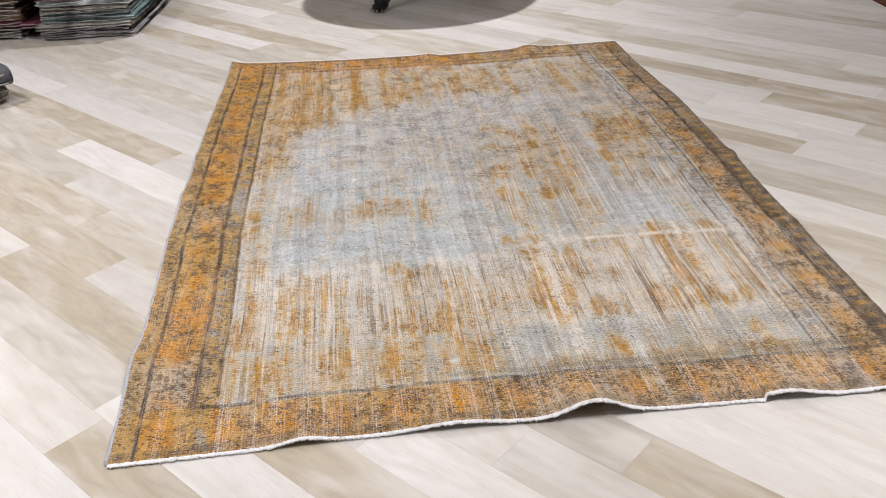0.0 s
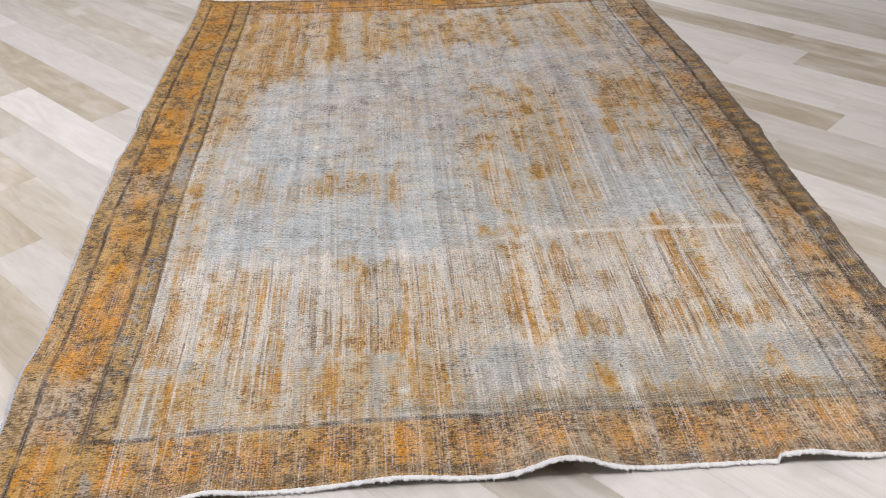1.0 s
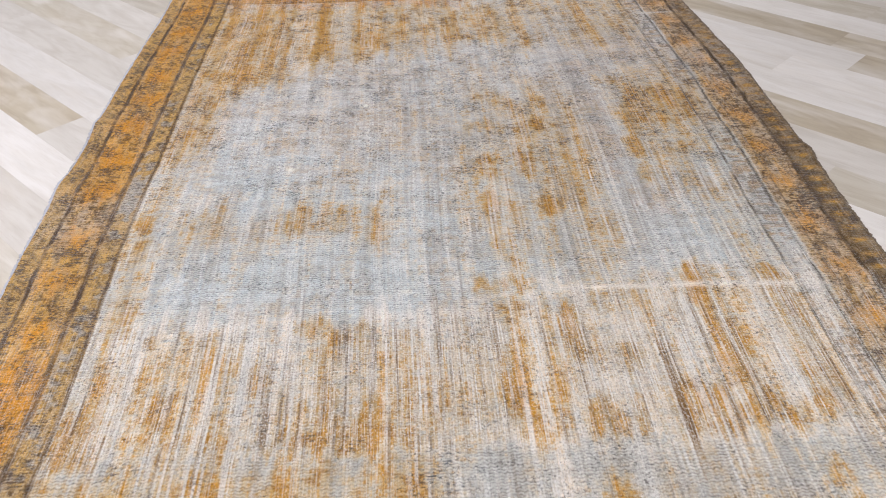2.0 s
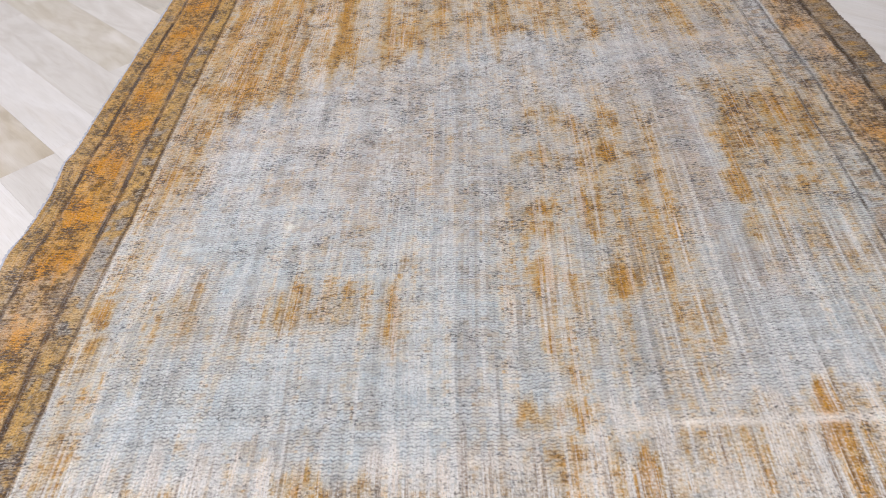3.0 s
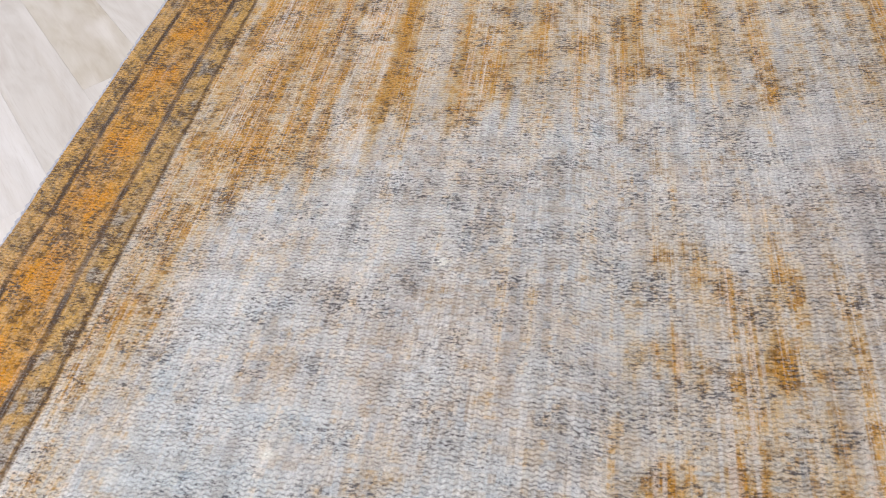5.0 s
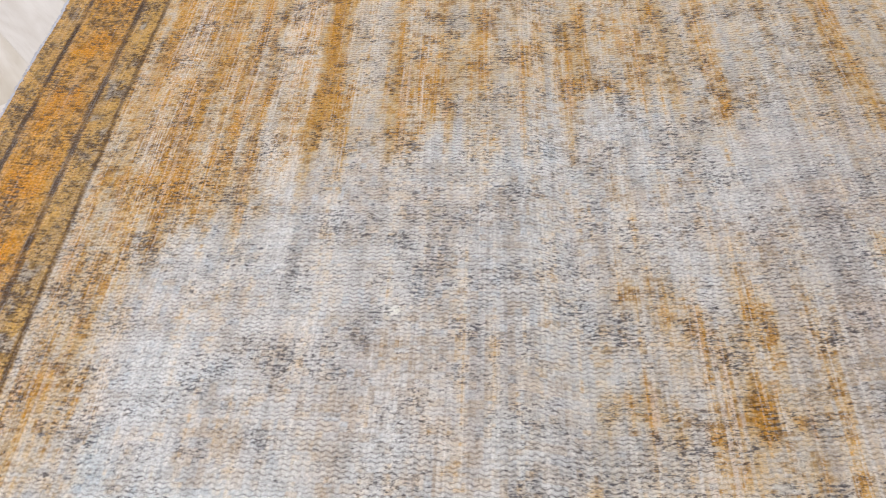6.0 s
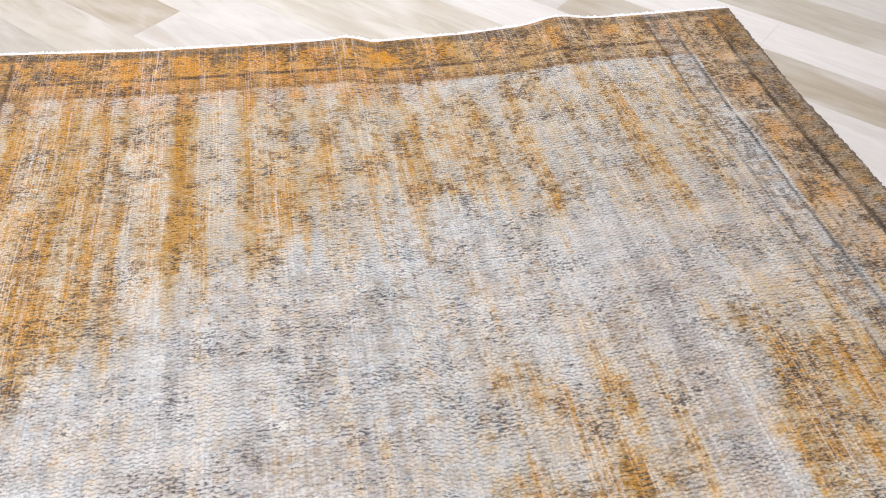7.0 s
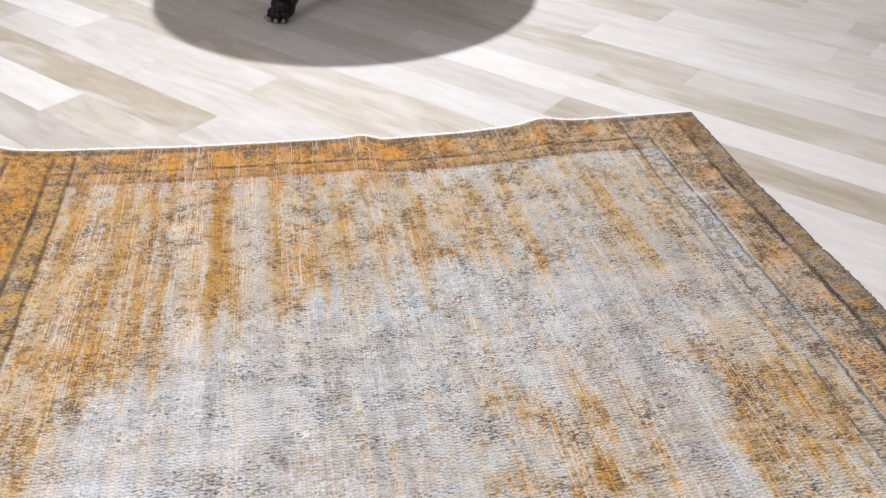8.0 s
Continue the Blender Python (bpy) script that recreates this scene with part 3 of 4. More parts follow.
    def line_v(c, width, much, colour, u0=0.09, u1=0.91):
        nonlocal dye
        wave = c + 0.002 * (lattice(u, v, 40, 3, int(c * 3000)) - 0.5)
        worn = 0.3 + 0.9 * lattice(u, v, 90, 4, int(c * 3000) + 1)
        dye = paint(dye, much * worn * np.exp(-((v - wave) / width) ** 4) * (u > u0) * (u < u1), colour)

    # guards: pale with small slanting dark ticks on one side, grey and blue on the other
    tick = ramp(np.sin(2 * math.pi * (v * 88 + u * 60)) + 2.6 * (knot - 0.5) + 2.6 * (clump - 0.5), 0.2, 1.0)
    outer_l, inner_l = 1 - ramp(u, 0.022, 0.025), ramp(u, 0.091, 0.094) * (1 - ramp(u, 0.112, 0.115))
    dye = paint(dye, 0.66 * np.maximum(outer_l, inner_l) * (0.5 + 0.6 * clump), (198, 164, 104))
    dye = paint(dye, 0.60 * np.maximum(bell(u, 0.012, 0.008), bell(u, 0.103, 0.008)) * tick * (v > 0.05), (84, 68, 48))
    dye = paint(dye, 0.6 * inner_l * ramp(clump + 0.8 * box(0, 0.2, 0.40, 0.50, 0.01, 0.03), 0.75, 1.1), (186, 192, 196))
    inner_r = ramp(u, 0.883, 0.887) * (1 - ramp(u, 0.911, 0.915))
    dye = paint(dye, 0.34 * inner_r * (1 - box(0.88, 0.92, 0.46, 0.64, 0.01, 0.03)), (184, 184, 186))
    dye = paint(dye, 0.60 * inner_r * ramp(0.6 * dashes + 0.4 * clump, 0.52, 0.66), (104, 98, 92))
    dye = paint(dye, 0.45 * inner_r * ramp(0.5 * weft + 0.5 * clump, 0.56, 0.76), (192, 152, 98))
    outer_r = ramp(u, 0.965, 0.969)
    block = ramp(np.sin(2 * math.pi * v * 52) + 1.2 * (clump - 0.5), 0.0, 0.6)
    dye = paint(dye, (0.92 - 0.42 * ramp(v, 0.45, 0.65)) * outer_r * (0.65 + 0.4 * clump), (74, 60, 38))
    dye = paint(dye, 0.90 * bell(u, 0.985, 0.008) * block * (1 - 0.4 * ramp(v, 0.6, 0.8)), (198, 150, 66))
    # remnants of the dark drawing: short dashes in small clusters
    cluster = ramp(0.55 * lattice(u, v, 24, 34, 27) + 0.45 * lattice(u, v, 60, 90, 28), 0.40, 0.66)
    drawn = ramp(0.50 * dashes + 0.30 * cluster + 0.16 * knot + 0.05 * held + 0.04 * ramp(v, 0.70, 0.78), 0.72, 0.79)
    ink = np.where((blue > 0.30 + 0.5 * held + band)[..., None], np.array(lin(92, 100, 112)), np.array(lin(98, 78, 56)))
    dye = dye + (ink - dye) * (0.36 * drawn * (1 - 0.4 * cream) * (0.45 + 0.55 * ramp(v, 0.40, 0.65)))[..., None]
    line_u(0.027, 0.0030, 1.0, (76, 62, 50), 0.0)
    line_u(0.088, 0.0036, 1.0, (78, 64, 54))
    line_u(0.1165, 0.0024, 0.90, (84, 70, 56), 0.068)
    line_u(0.967, 0.0030, 1.0, (62, 50, 34))
    line_u(0.912, 0.0021, 0.95, (76, 68, 60))
    line_u(0.928, 0.0014, 0.55, (96, 82, 66))
    line_u(0.883, 0.0019, 0.90, (84, 74, 64))
    line_u(0.868, 0.0014, 0.45, (120, 104, 86), 0.06, 0.93)
    line_v(0.055, 0.0024, 0.95, (74, 60, 42), 0.088, 0.96)
    line_v(0.064, 0.0035, 0.55, (112, 98, 70), 0.40, 0.96)
    line_v(0.955, 0.0022, 1.0, (92, 62, 32))
    line_v(0.936, 0.0022, 0.70, (124, 84, 44))
    line_v(0.006, 0.0050, 0.60, (98, 84, 62), 0.0, 1.0)
    line_v(0.993, 0.0045, 0.85, (100, 84, 62), 0.0, 1.0)
    # crease worn to the white foundation, and one across the side border
    ridge = 0.250 + 0.036 * ramp(u, 0.36, 0.60) - 0.030 * np.clip(u - 0.60, 0, 1)
    dye = paint(dye, 0.85 * np.exp(-((v - ridge) / 0.0030) ** 2) * ramp(u, 0.34, 0.5) * (1 - ramp(u, 0.88, 0.95)) * ramp(lattice(u, v, 60, 2, 21) + 0.6 * ramp(u, 0.55, 0.70), 0.35, 0.95), (240, 232, 224))
    dye = paint(dye, 0.8 * np.exp(-((v - 0.845) / 0.0022) ** 2) * ramp(u, 0.885, 0.90) * (1 - ramp(u, 0.945, 0.97)), (226, 222, 216))
    for cu, cv in ((0.40, 0.612), (0.304, 0.482), (0.455, 0.29), (0.417, 0.085)):
        dye = paint(dye, 0.95 * np.exp(-(((u - cu) / 0.006) ** 2 + ((v - cv) / 0.0026) ** 2)), (240, 240, 232))
    dye = paint(dye, 0.9 * np.exp(-(((u - 0.115) / 0.005) ** 2 + ((v - 0.117) / 0.003) ** 2)), (52, 46, 42))
    plaid = 1 + (0.09 + 0.22 * scrubbed) * (long_warp - 0.5) + 0.12 * (short_warp - 0.5) + 0.10 * (weft - 0.5) + 0.14 * (dashes - 0.5) + 0.20 * (knot - 0.5)
    dye = np.clip(dye * plaid[..., None], 0.01, 0.95)

    knots = 0.45 + 0.10 * held + 0.12 * band + 0.22 * (clump - 0.5) + 0.05 - 0.15 * (1 - ramp(v, 0.35, 0.60)) * (1 - band) - 0.12 * cream
    bare = np.clip(0.20 + 0.38 * cream + 0.35 * scrubbed * (1.2 - long_warp) + 0.40 * pale + 0.30 * (long_warp - 0.5) + 0.16 * (1 - ramp(v, 0.05, 0.15)), 0, 0.85) * (1 - 0.5 * side)
    tint = np.clip(0.25 + 0.7 * blue + 0.45 * (1 - held) - 0.6 * band - 0.2 * strong, 0, 1)
    return dye, np.clip(knots, 0, 1), bare, tint


def build_rug():
    rug = tagged(new("area_rug"), "worn distressed rug with faded orange and grey pattern on floor", "rug")
    nu, nv = 744, 1056
    U, V = np.meshgrid(np.linspace(0, 1, nu + 1), np.linspace(0, 1, nv + 1))
    x, y, z = rug_surface(U, V)
    x = x + 0.003 * (lattice(U, V, 2, 120, 31) - 0.5) * (np.abs(U - 0.5) * 2) ** 8
    co = np.stack([x, y, z], -1).reshape(-1, 3)
    idx = np.arange((nu + 1) * (nv + 1)).reshape(nv + 1, nu + 1)
    quads = np.stack([idx[:-1, :-1], idx[:-1, 1:], idx[1:, 1:], idx[1:, :-1]], -1).reshape(-1, 4)
    me = bpy.data.meshes.new("knotted_field")
    me.vertices.add(len(co))
    me.vertices.foreach_set("co", co.ravel())
    me.loops.add(quads.size)
    me.loops.foreach_set("vertex_index", quads.ravel())
    me.polygons.add(len(quads))
    me.polygons.foreach_set("loop_start", np.arange(0, quads.size, 4))
    me.update(calc_edges=True)
    uvs = np.stack([U * RUG_W, V * RUG_L], -1).reshape(-1, 2)[quads.ravel()]
    me.uv_layers.new(name="UVMap").data.foreach_set("uv", uvs.ravel())
    dye, knots, warp, tint = rug_pattern(U, V)
    one = np.ones_like(U)
    for name, rgb in (("dye", dye), ("wear", np.stack([knots, warp, tint], -1))):
        a = me.attributes.new(name, "FLOAT_COLOR", "POINT")
        a.data.foreach_set("color", np.concatenate([rgb, one[..., None]], -1).astype(np.float32).ravel())
    me.materials.append(rug_material())
    me.shade_smooth()
    pile = new("knotted_field", me)
    pile.parent = rug

    def edging(name, us, vs, drop, width, material, label, seed):
        """A bound edge that follows the rug's rim: a flat rounded cord, slightly frayed."""
        ex, ey, ez = rug_surface(us, vs)
        rng = np.random.default_rng(seed)
        k = len(ex)
        rough = np.convolve(rng.random(k + 8), np.ones(9) / 9, "valid") - 0.5
        jag = rng.random(k) - 0.5
        rings = []
        for i in range(k):
            a, b = max(i - 1, 0), min(i + 1, k - 1)
            t = np.array([ex[b] - ex[a], ey[b] - ey[a]])
            t /= np.hypot(*t)
            out = np.array([t[1], -t[0]]) * drop
            w = width * (1 + 0.7 * rough[i] + 0.5 * jag[i])
            ring = []
            for j in range(8):
                ang = 2 * math.pi * j / 8
                r, h = 0.5 * w * (1 + math.cos(ang)) - 0.002, (0.0026 + 0.0026 * jag[(i * 7 + j) % k]) * math.sin(ang)
                ring.append((ex[i] + out[0] * r, ey[i] + out[1] * r, max(ez[i] - 0.002 + h + 0.0015 * jag[i] - 0.1 * r, 0.001)))
            rings.append(ring)
        bm = loft(rings)
        for i in range(2, k - 2, 5 if width > 0.01 else 9):
            a, b = rings[i][0], rings[i + 1][0]
            tip = Vector(a) + Vector(((rng.random() - 0.5) * 0.006, -drop * (0.0005 + 0.0025 * rng.random()), 0)) if abs(b[1] - a[1]) < abs(b[0] - a[0]) else Vector(a) + Vector((drop * 0.003 * rng.random(), 0.003 * rng.random(), 0))
            tip.z = max(a[2] - 0.001 - 0.002 * rng.random(), 0.0012)
            quad = [bm.verts.new(p) for p in (Vector(a) + Vector((0, 0, 0.0012)), Vector(b) - Vector((0, 0, 0.0004)), tip, Vector(a) - Vector((0, 0, 0.0012)))]
            bm.faces.new((quad[0], quad[1], quad[2]))
            bm.faces.new((quad[0], quad[2], quad[3]))
            bm.faces.new((quad[3], quad[2], quad[1]))
        return part(name, bm, material, rug, label)

    s = np.linspace(0, 1, 700)
    edging("front_binding", s, 0 * s, 1, 0.0115, white_cotton, "frayed white cotton end binding", 41)
    edging("back_binding", s, 0 * s + 1, -1, 0.016, white_cotton, "frayed white cotton end binding", 42)
    edging("left_selvage", 0 * s, s, -1, 0.009, blue_cord, "pale blue-grey wrapped side cord", 43)
    edging("right_selvage", 0 * s + 1, s, 1, 0.008, dark_cord, "brown and grey wrapped side cord", 44)
    # dark underside, a little inside the rim
    V2, U2 = np.linspace(0.004, 0.996, 60), np.linspace(0.004, 0.996, 120)
    UU, VV = np.meshgrid(U2, V2)
    bx, by, bz = rug_surface(UU, VV)
    verts = np.stack([bx, by, np.maximum(bz - 0.005, 0.001)], -1).reshape(-1, 3)
    n = len(U2)
    faces = [(r * n + c, r * n + c + 1, (r + 1) * n + c + 1, (r + 1) * n + c) for r in range(len(V2) - 1) for c in range(n - 1)]
    mesh_object("backing", verts, faces, plain("rug_back", lin(150, 130, 105), 0.95), rug, "", True)


build_rug()


# ---------- round table, of which the shade and one claw foot are seen ----------
black_gloss = plain("black_lacquer", (0.012, 0.011, 0.012), 0.22, 0.2, 12, 0.0003)
silver_claw = Nodes("silvered_claw", 0.3, 0.5)
silver_claw.bsdf.inputs["Metallic"].default_value = 0.8
silver_claw = silver_claw.finish(lin(170, 168, 165))


def round_table(cx, cy):
    table = tagged(new("round_table"), "round black table on a pedestal with claw feet", "table")
    table.location = (cx, cy, 0)

    def turned(profile, k=48):
        rings = [[(r * math.cos(2 * math.pi * j / k), r * math.sin(2 * math.pi * j / k), z) for j in range(k)] for r, z in profile]
        return loft(rings)

    part("tabletop", turned([(0.54, 0.715), (0.57, 0.722), (0.578, 0.735), (0.572, 0.748), (0.56, 0.752)], 96), black_gloss, table)
    part("pedestal", turned([(0.05, 0.17), (0.085, 0.20), (0.09, 0.27), (0.05, 0.34), (0.045, 0.42), (0.07, 0.52), (0.06, 0.62), (0.12, 0.70), (0.2, 0.715)], 32), black_gloss, table)
    for a in (-128, -8, 112):
        c, s = math.cos(radians(a)), math.sin(radians(a))
        rings = []
        for i in range(15):
            t = i / 14
            r = 0.05 + 0.36 * t
            z = 0.26 * (1 - t) ** 1.7 + 0.055 + 0.03 * math.sin(math.pi * t)
            w = 0.036 - 0.010 * math.sin(math.pi * t) + 0.006 * t
            rings.append([((r) * c - w * math.cos(q) * s, (r) * s + w * math.cos(q) * c, z + w * 1.2 * math.sin(q)) for q in (2 * math.pi * j / 12 for j in range(12))])
        leg = part("leg", loft(rings), black_gloss, table)
        # the paw: a ball held by four toes with claws
        bm = bmesh.new()
        bmesh.ops.create_uvsphere(bm, u_segments=20, v_segments=12, radius=0.045, matrix=Matrix.Translation((0.41 * c, 0.41 * s, 0.043)) @ Matrix.Diagonal((1, 1, 0.95, 1)))
        for k in (-1.5, -0.5, 0.5, 1.5):
            q = radians(a) + 0.42 * k
            for step, rad in ((0.030, 0.020), (0.048, 0.017), (0.058, 0.013)):
                m = Matrix.Translation((0.405 * c + step * math.cos(q), 0.405 * s + step * math.sin(q), 0.058 - (step - 0.03) * 1.55))
                bmesh.ops.create_uvsphere(bm, u_segments=12, v_segments=8, radius=rad, matrix=m)
        part("claw_foot", bm, black_gloss, leg, "black carved claw foot")
        for k in (-1.5, -0.5, 0.5, 1.5):
            q = radians(a) + 0.42 * k
            bm = bmesh.new()
            m = Matrix.Translation((0.405 * c + 0.068 * math.cos(q), 0.405 * s + 0.068 * math.sin(q), 0.012)) @ Matrix.Rotation(q, 4, "Z") @ Matrix.Rotation(radians(65), 4, "Y")
            bmesh.ops.create_cone(bm, cap_ends=True, segments=10, radius1=0.004, radius2=0.008, depth=0.022, matrix=m)
            part("claw", bm, silver_claw, leg, "silvered claw tip")


round_table(0.02, 5.65)


# ---------- stacks of folded rugs ----------
def folded_rug(x0, x1, y0, depth, z, thick, colours, label, seed, group, skew=0.0, turn=0.0):
    """A rug folded over twice: two nested folds, rounded at the front, uneven along the width."""
    rng = np.random.default_rng(seed)
    thing = tagged(new("folded_rug"), label, "folded rug", group)
    thing.location = (x1 - (x1 - x0) * math.cos(radians(turn)), y0 - (x1 - x0) * math.sin(radians(turn)), z) if turn else (x0, y0, z)
    thing.rotation_euler = (0, 0, radians(turn))
    cloth = woven("wool", lin(*[min(0.98 * c + 0.10 * sum(colours[0]) / 3, 235) for c in colours[0]]), lin(*[0.82 * c + 0.10 * sum(colours[1]) / 3 for c in colours[1]]))
    wide = x1 - x0
    sheet = thick / 4.2
    for k, (lo, hi, back) in enumerate(((0.0, thick, 0.0), (sheet, thick - sheet, 0.03))):
        half = (hi - lo) / 2 - sheet / 2
        mid = (hi + lo) / 2
        path = [(depth, -half)] + [(depth * t, -half) for t in (0.75, 0.5, 0.25, 0.1)]
        path += [(half + back - half * math.sin(q) * 1.0, -half * math.cos(q)) for q in (math.pi * j / 6 for j in range(7))]
        path += [(depth * t, half) for t in (0.1, 0.25, 0.5, 0.75)] + [(depth, half)]
        stations = 15
        rings = []
        for i in range(stations):
            f = i / (stations - 1)
            x = wide * f
            push = 0.02 * (rng.random() - 0.5) + 0.012 * math.sin(5 * f + seed)
            lift = 0.10 * thick * (rng.random() - 0.5)
            outer, inner = [], []
            for j, (py, pz) in enumerate(path):
                a, b = path[max(j - 1, 0)], path[min(j + 1, len(path) - 1)]
                t = Vector((b[0] - a[0], b[1] - a[1]))
                t.normalize()
                nx, nz = t[1] * sheet * 0.46, -t[0] * sheet * 0.46
                slope = skew * py
                wob = lift * math.sin(py * 9 + seed) * 0.4
                e = 0.012 * math.sin(7 * py + seed + 3 * k) * (2 * f - 1)
                outer.append((x + e + slope, py + nx + push, mid + pz + nz + wob))
                inner.append((x + e + slope, py - nx + push, mid + pz - nz + wob))
            rings.append(outer + inner[::-1])
        part("fold", loft(rings), cloth, thing)
    # the pale bound edge that shows along the front, uneven
    pale = woven("edge_wool", lin(*[0.35 * c + 152 for c in colours[0]]), lin(*[0.5 * c + 60 for c in colours[0]]))
    for level in (0.24, 0.74):
        rings = []
        phase = 6.3 * rng.random()
        for i in range(81):
            f = i / 80
            zz = thick * (level + 0.15 * math.sin(3.1 * f + phase) + 0.05 * math.sin(13 * f + 2 * phase) + 0.06 * (rng.random() - 0.5))
            yy = -0.016 + 0.010 * math.sin(6 * f + seed) + 0.006 * math.sin(31 * f + phase) + 0.3 * abs(zz / thick - 0.5) * thick
            rings.append([(wide * f, yy + 0.006 * math.cos(q), zz + 0.0034 * math.sin(q)) for q in (2 * math.pi * k / 7 for k in range(7))])
        part("edge_binding", loft(rings), pale, thing, "pale bound edge")
    return thing


def stack(x0, x1, y0, depth, names, group, seed, skew=0.0):
    rng = np.random.default_rng(seed)
    z = 0.004
    for i, (label, c1, c2) in enumerate(names):
        thick = 0.028 + 0.008 * rng.random()
        dx, dy, wx = (rng.random(3) - 0.5) * (0.06, 0.05, 0.05)
        folded_rug(x0 + dx, x1 + wx, y0 + dy, depth, z, thick, (c1, c2), label, seed * 20 + i, group, skew)
        z += thick + 0.001


near_stack = (("folded pale grey wool rug in a stack", (176, 176, 178), (130, 128, 130)), ("folded charcoal patterned rug in a stack", (104, 98, 104), (70, 66, 72)),
              ("folded cream and grey rug in a stack", (170, 164, 154), (112, 108, 108)), ("folded teal grey wool rug in a stack", (120, 142, 144), (88, 100, 106)),
              ("folded blue grey worn rug in a stack", (128, 146, 150), (96, 96, 100)), ("folded taupe wool rug in a stack", (132, 124, 116), (96, 90, 86)), ("folded pale blue rug in a stack", (206, 218, 226), (150, 158, 168)),
              ("folded maroon patterned rug in a stack", (112, 66, 76), (140, 120, 118)),
              ("folded slate grey rug in a stack", (110, 116, 126), (80, 84, 92)))
far_stack = (("folded sage grey rug in a stack", (138, 142, 138), (104, 104, 102)), ("folded dark brown rug in a stack", (86, 70, 66), (60, 50, 50)),
             ("folded maroon wool rug in a stack", (104, 60, 66), (80, 56, 58)), ("folded tan patterned rug in a stack", (160, 130, 110), (112, 90, 80)),
             ("folded brown wool rug in a stack", (120, 96, 84), (84, 68, 62)), ("folded grey brown rug in a stack", (126, 116, 108), (90, 82, 78)),
             ("folded rust brown rug in a stack", (132, 96, 78), (90, 70, 62)), ("folded dark grey rug in a stack", (96, 92, 94), (70, 66, 68)))
stack(-2.20, -1.68, 5.06, 1.1, near_stack + near_stack[2:6], "stack of folded rugs", 3, 0.02)
stack(-2.95, -2.33, 5.12, 1.1, far_stack + far_stack[3:6], "second stack of folded rugs", 4)
folded_rug(-2.33, -2.02, 5.09, 0.9, 0.072, 0.026, ((104, 52, 64), (74, 40, 50)), "folded maroon rug jutting out between two stacks", 77, "stack of folded rugs")
folded_rug(-2.62, -2.00, 4.02, 0.45, 0.004, 0.080, ((128, 120, 112), (92, 86, 82)), "folded taupe rug at the bottom of a low pile", 81, "low pile of folded rugs", 0.0, 48.0)
folded_rug(-2.60, -1.955, 3.985, 0.45, 0.088, 0.088, ((100, 102, 108), (60, 62, 70)), "thick folded slate grey rug on a low pile", 82, "low pile of folded rugs", 0.0, 48.0)


# ---------- a dark rug lying beyond, at the edge of the view ----------
def flat_rug(x0, x1, y0, y1, material, label):
    rng = np.random.default_rng(6)
    nx, ny = 24, 40
    verts, faces = [], []
    for top in (0, 1):
        for j in range(ny + 1):
            for i in range(nx + 1):
                f, g = i / nx, j / ny
                edge = 0.006 * (rng.random() - 0.5)
                verts.append((x0 + (x1 - x0) * f + edge * (i in (0, nx)), y0 + (y1 - y0) * g, 0.001 + 0.009 * top + 0.002 * top * math.sin(7 * g + 4 * f)))
    n = (nx + 1) * (ny + 1)
    q = lambda i, j, t: t * n + j * (nx + 1) + i
    for j in range(ny):
        for i in range(nx):
            faces.append((q(i, j, 1), q(i + 1, j, 1), q(i + 1, j + 1, 1), q(i, j + 1, 1)))
    for i in range(nx):
        faces += [(q(i, 0, 0), q(i + 1, 0, 0), q(i + 1, 0, 1), q(i, 0, 1)), (q(i + 1, ny, 0), q(i, ny, 0), q(i, ny, 1), q(i + 1, ny, 1))]
    for j in range(ny):
        faces += [(q(0, j + 1, 0), q(0, j, 0), q(0, j, 1), q(0, j + 1, 1)), (q(nx, j, 0), q(nx, j + 1, 0), q(nx, j + 1, 1), q(nx, j, 1))]
    return tagged(mesh_object("floor_rug", verts, faces, material, None, "", True), label, "rug")


flat_rug(2.64, 4.2, 3.4, 6.0, woven("brown_pile", lin(96, 62, 50), lin(72, 50, 44)), "dark reddish brown wool rug lying flat on floor")


# ---------- the floor, plank by plank ----------
WIDE, S0, TURN_DEG = 0.151, 0.72, -44.0
ALONG = Vector((math.cos(radians(TURN_DEG)), math.sin(radians(TURN_DEG)), 0))
ACROSS = Vector((-ALONG.y, ALONG.x, 0))
floor = tagged(mesh_object("floor", [(X0, Y0, -0.006), (X1, Y0, -0.006), (X1, Y1, -0.006), (X0, Y1, -0.006)], [(0, 1, 2, 3)], under_floor),
               "pale oak laminate planks laid diagonally", "", "", "structure")
# rows with a known joint: row: (joint, tone before, tone after)
KNOWN = {-3: (-2.6, "white", "white"), -2: (-1.75, "pale", "tan"), -1: (-3.0, "pale", "grey"), 0: (-2.74, "pale", "tan"), 1: (-2.4, "tan", "pale"), 2: (-2.75, "tan", "beige"), 3: (-3.1, "beige", "pale"),
         4: (-3.447, "beige", "white"), 5: (-2.98, "tan", "pale"), 6: (-4.2, "white", "white"), 7: (-4.0, "pale", "pale"), 8: (-3.3, "beige", "pale"), 9: (-4.4, "beige", "pale"), 10: (-3.6, "grey", "beige"), 11: (-4.7, "pale", "pale"), 12: (-4.1, "tan", "grey"), 13: (-3.9, "white", "beige"),
         14: (-3.446, "tan", "pale"), 15: (-1.05, "tan", "white"), 16: (-2.3, "beige", "white"), 17: (-2.75, "beige", "white"), 18: (-1.37, "white", "tan"),
         19: (-2.69, "pale", "tan"), 20: (-2.2, "white", "white"), 21: (-2.7, "pale", "beige"), 22: (-1.24, "pale", "white"), 23: (-2.9, "pale", "white"), 24: (-2.0, "pale", "pale")}

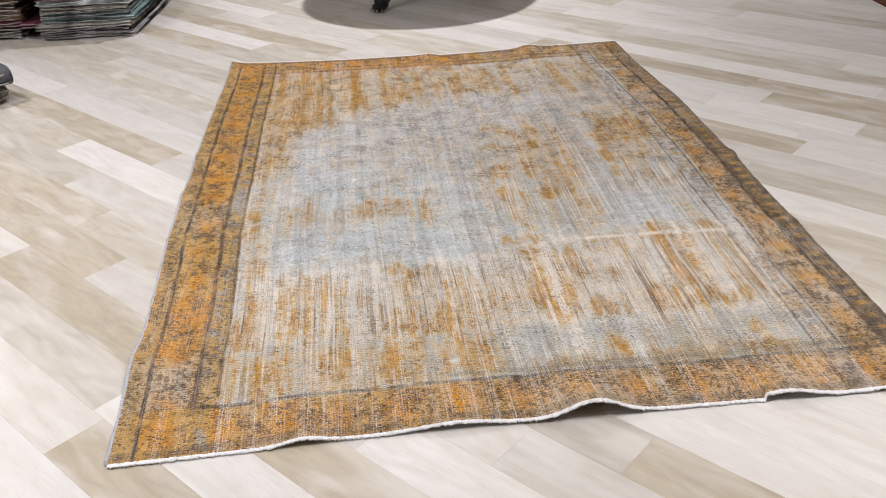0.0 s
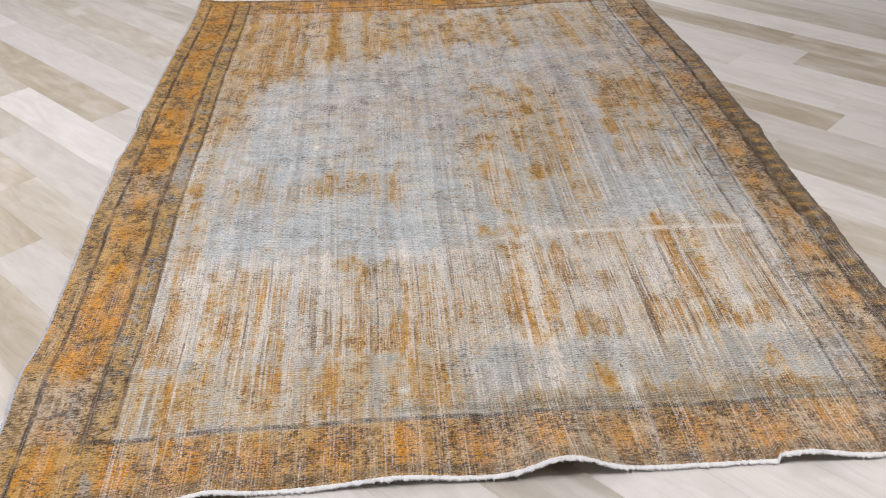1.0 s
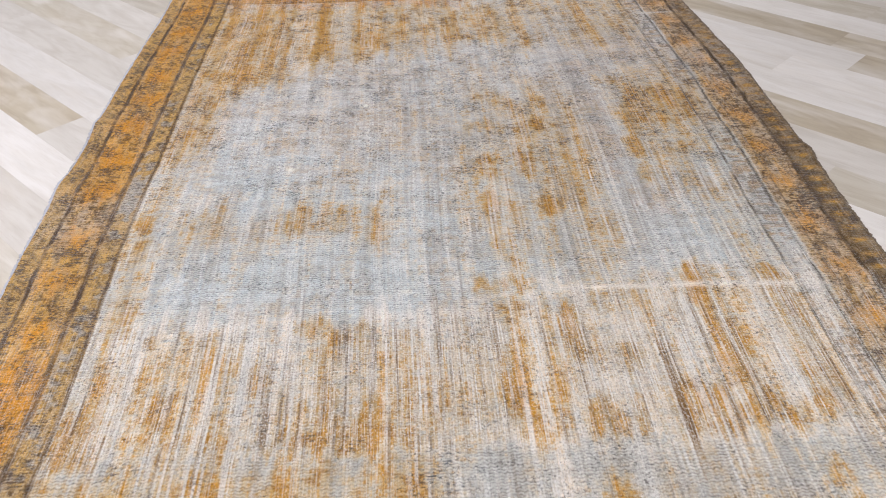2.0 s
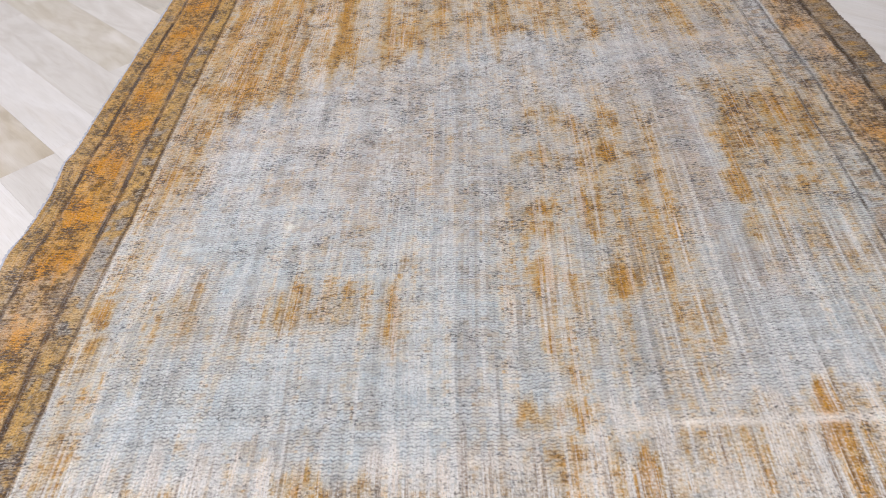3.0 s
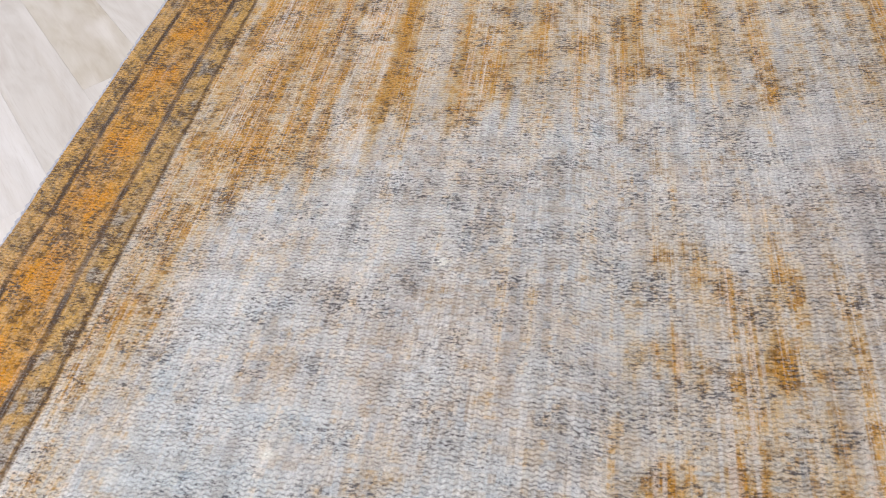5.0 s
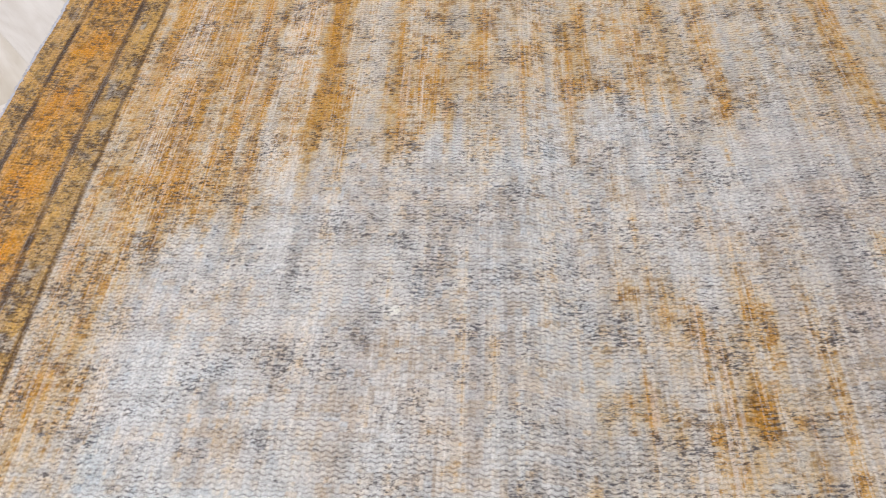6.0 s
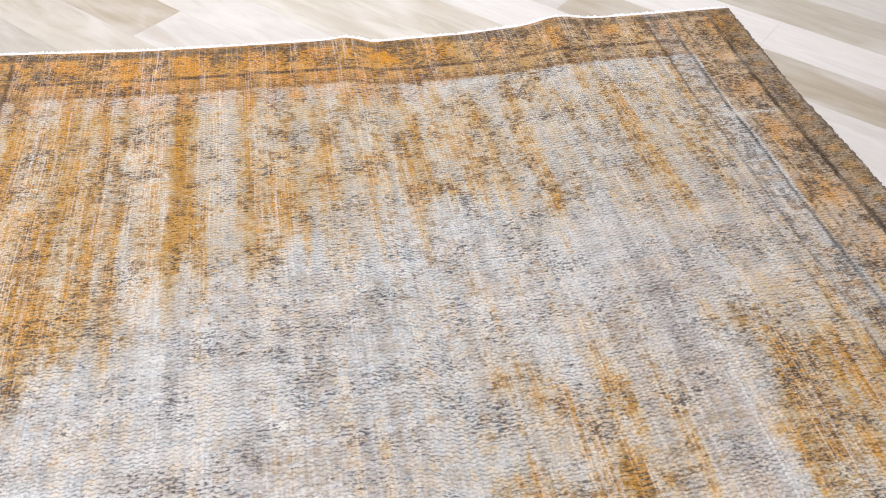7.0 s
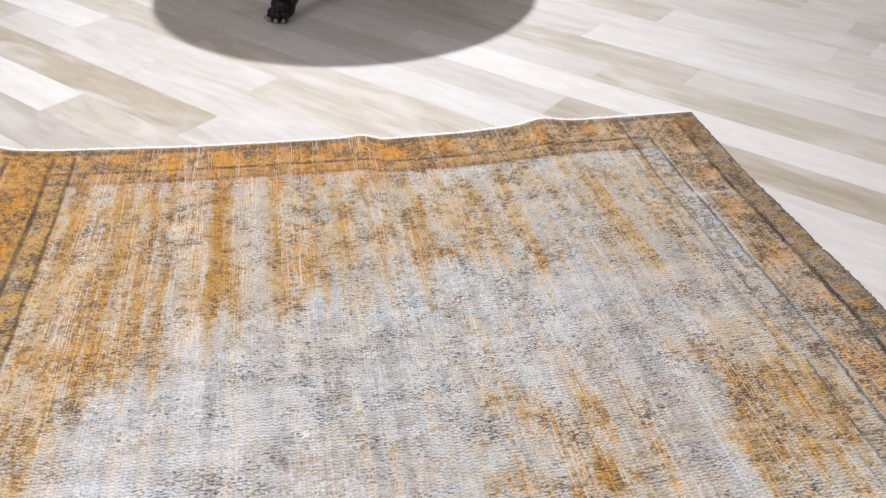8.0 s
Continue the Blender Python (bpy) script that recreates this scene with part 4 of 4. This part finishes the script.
# tones of the boards that lie before the rug
FRONT = {-3: "white", -2: "tan", -1: "white", 0: "tan", 1: "white", 2: "pale", 3: "tan", 4: "white", 5: "white", 6: "white", 7: "pale"}


def plank_mesh(length):
    """A board with eased edges."""
    e, w = 0.0002, WIDE / 2 - 0.00012
    h = length / 2 - 0.00012
    ring = lambda d, z: [(-h + d, -w + d, z), (h - d, -w + d, z), (h - d, w - d, z), (-h + d, w - d, z)]
    bm = loft([ring(0, -0.006), ring(0, -e), ring(e, 0)])
    me = bpy.data.meshes.new("plank")
    bm.to_mesh(me)
    bm.free()
    return me


LENGTHS = [0.62, 0.78, 0.9, 1.06, 1.2]
board = {(k, tone): plank_mesh(L) for k, L in enumerate(LENGTHS) for tone in plank_tones}
for (k, tone), me in board.items():
    me.materials.append(plank_tones[tone])
rng = random.Random(12)
turn = Matrix.Rotation(radians(TURN_DEG), 4, "Z")
rest = {tone: [] for tone in plank_tones}
pieces = 0
for i in range(-46, 72):
    s = S0 + (i + 0.5) * WIDE
    joint, before, after = KNOWN.get(i, (-3.0 + rng.random(), None, None))
    runs = []
    for sign, first in ((1, after), (-1, before)):
        r, tone = joint, first
        while abs(r) < 12:
            k = rng.randrange(len(LENGTHS)) if not first or r != joint else 4
            tone = tone or (first if first in ("tan", "white") and abs(r - joint) < 1.3 else rng.choice(("white", "pale", "pale", "pale", "beige", "beige", "grey")))
            runs.append((r + sign * LENGTHS[k] / 2, k, tone))
            r += sign * LENGTHS[k]
            tone = None
    for r, k, tone in runs:
        c = ALONG * r + ACROSS * s
        if -1.5 < r < 0.2 and c.y < 1.8:
            tone = FRONT.get(i, tone)
        if not (X0 - 0.15 < c.x < X1 + 0.15 and Y0 - 0.15 < c.y < Y1 + 0.15):
            continue
        near = -2.9 < c.x < 2.6 and 0.5 < c.y < 6.3
        if near and pieces < 300:
            ob = new("plank", board[k, tone])
            ob.matrix_world = Matrix.Translation(c) @ turn
            ob.parent = floor
            pieces += 1
        else:
            rest[tone].append((c, LENGTHS[k]))
for tone, boards in rest.items():
    verts, faces = [], []
    for c, length in boards:
        for z, d in ((-0.0045, 0.0), (0.0, 0.0004)):
            for a, b in ((-1, -1), (1, -1), (1, 1), (-1, 1)):
                verts.append(c + ALONG * a * (length / 2 - 0.00012 - d) + ACROSS * b * (WIDE / 2 - 0.00012 - d) + Vector((0, 0, z)))
        q = len(verts) - 8
        faces += [(q + 4, q + 5, q + 6, q + 7)] + [(q + j, q + (j + 1) % 4, q + 4 + (j + 1) % 4, q + 4 + j) for j in range(4)]
    ob = mesh_object("far_planks", verts, faces, plank_tones[tone], floor)
    ob["kind"] = "stuff"
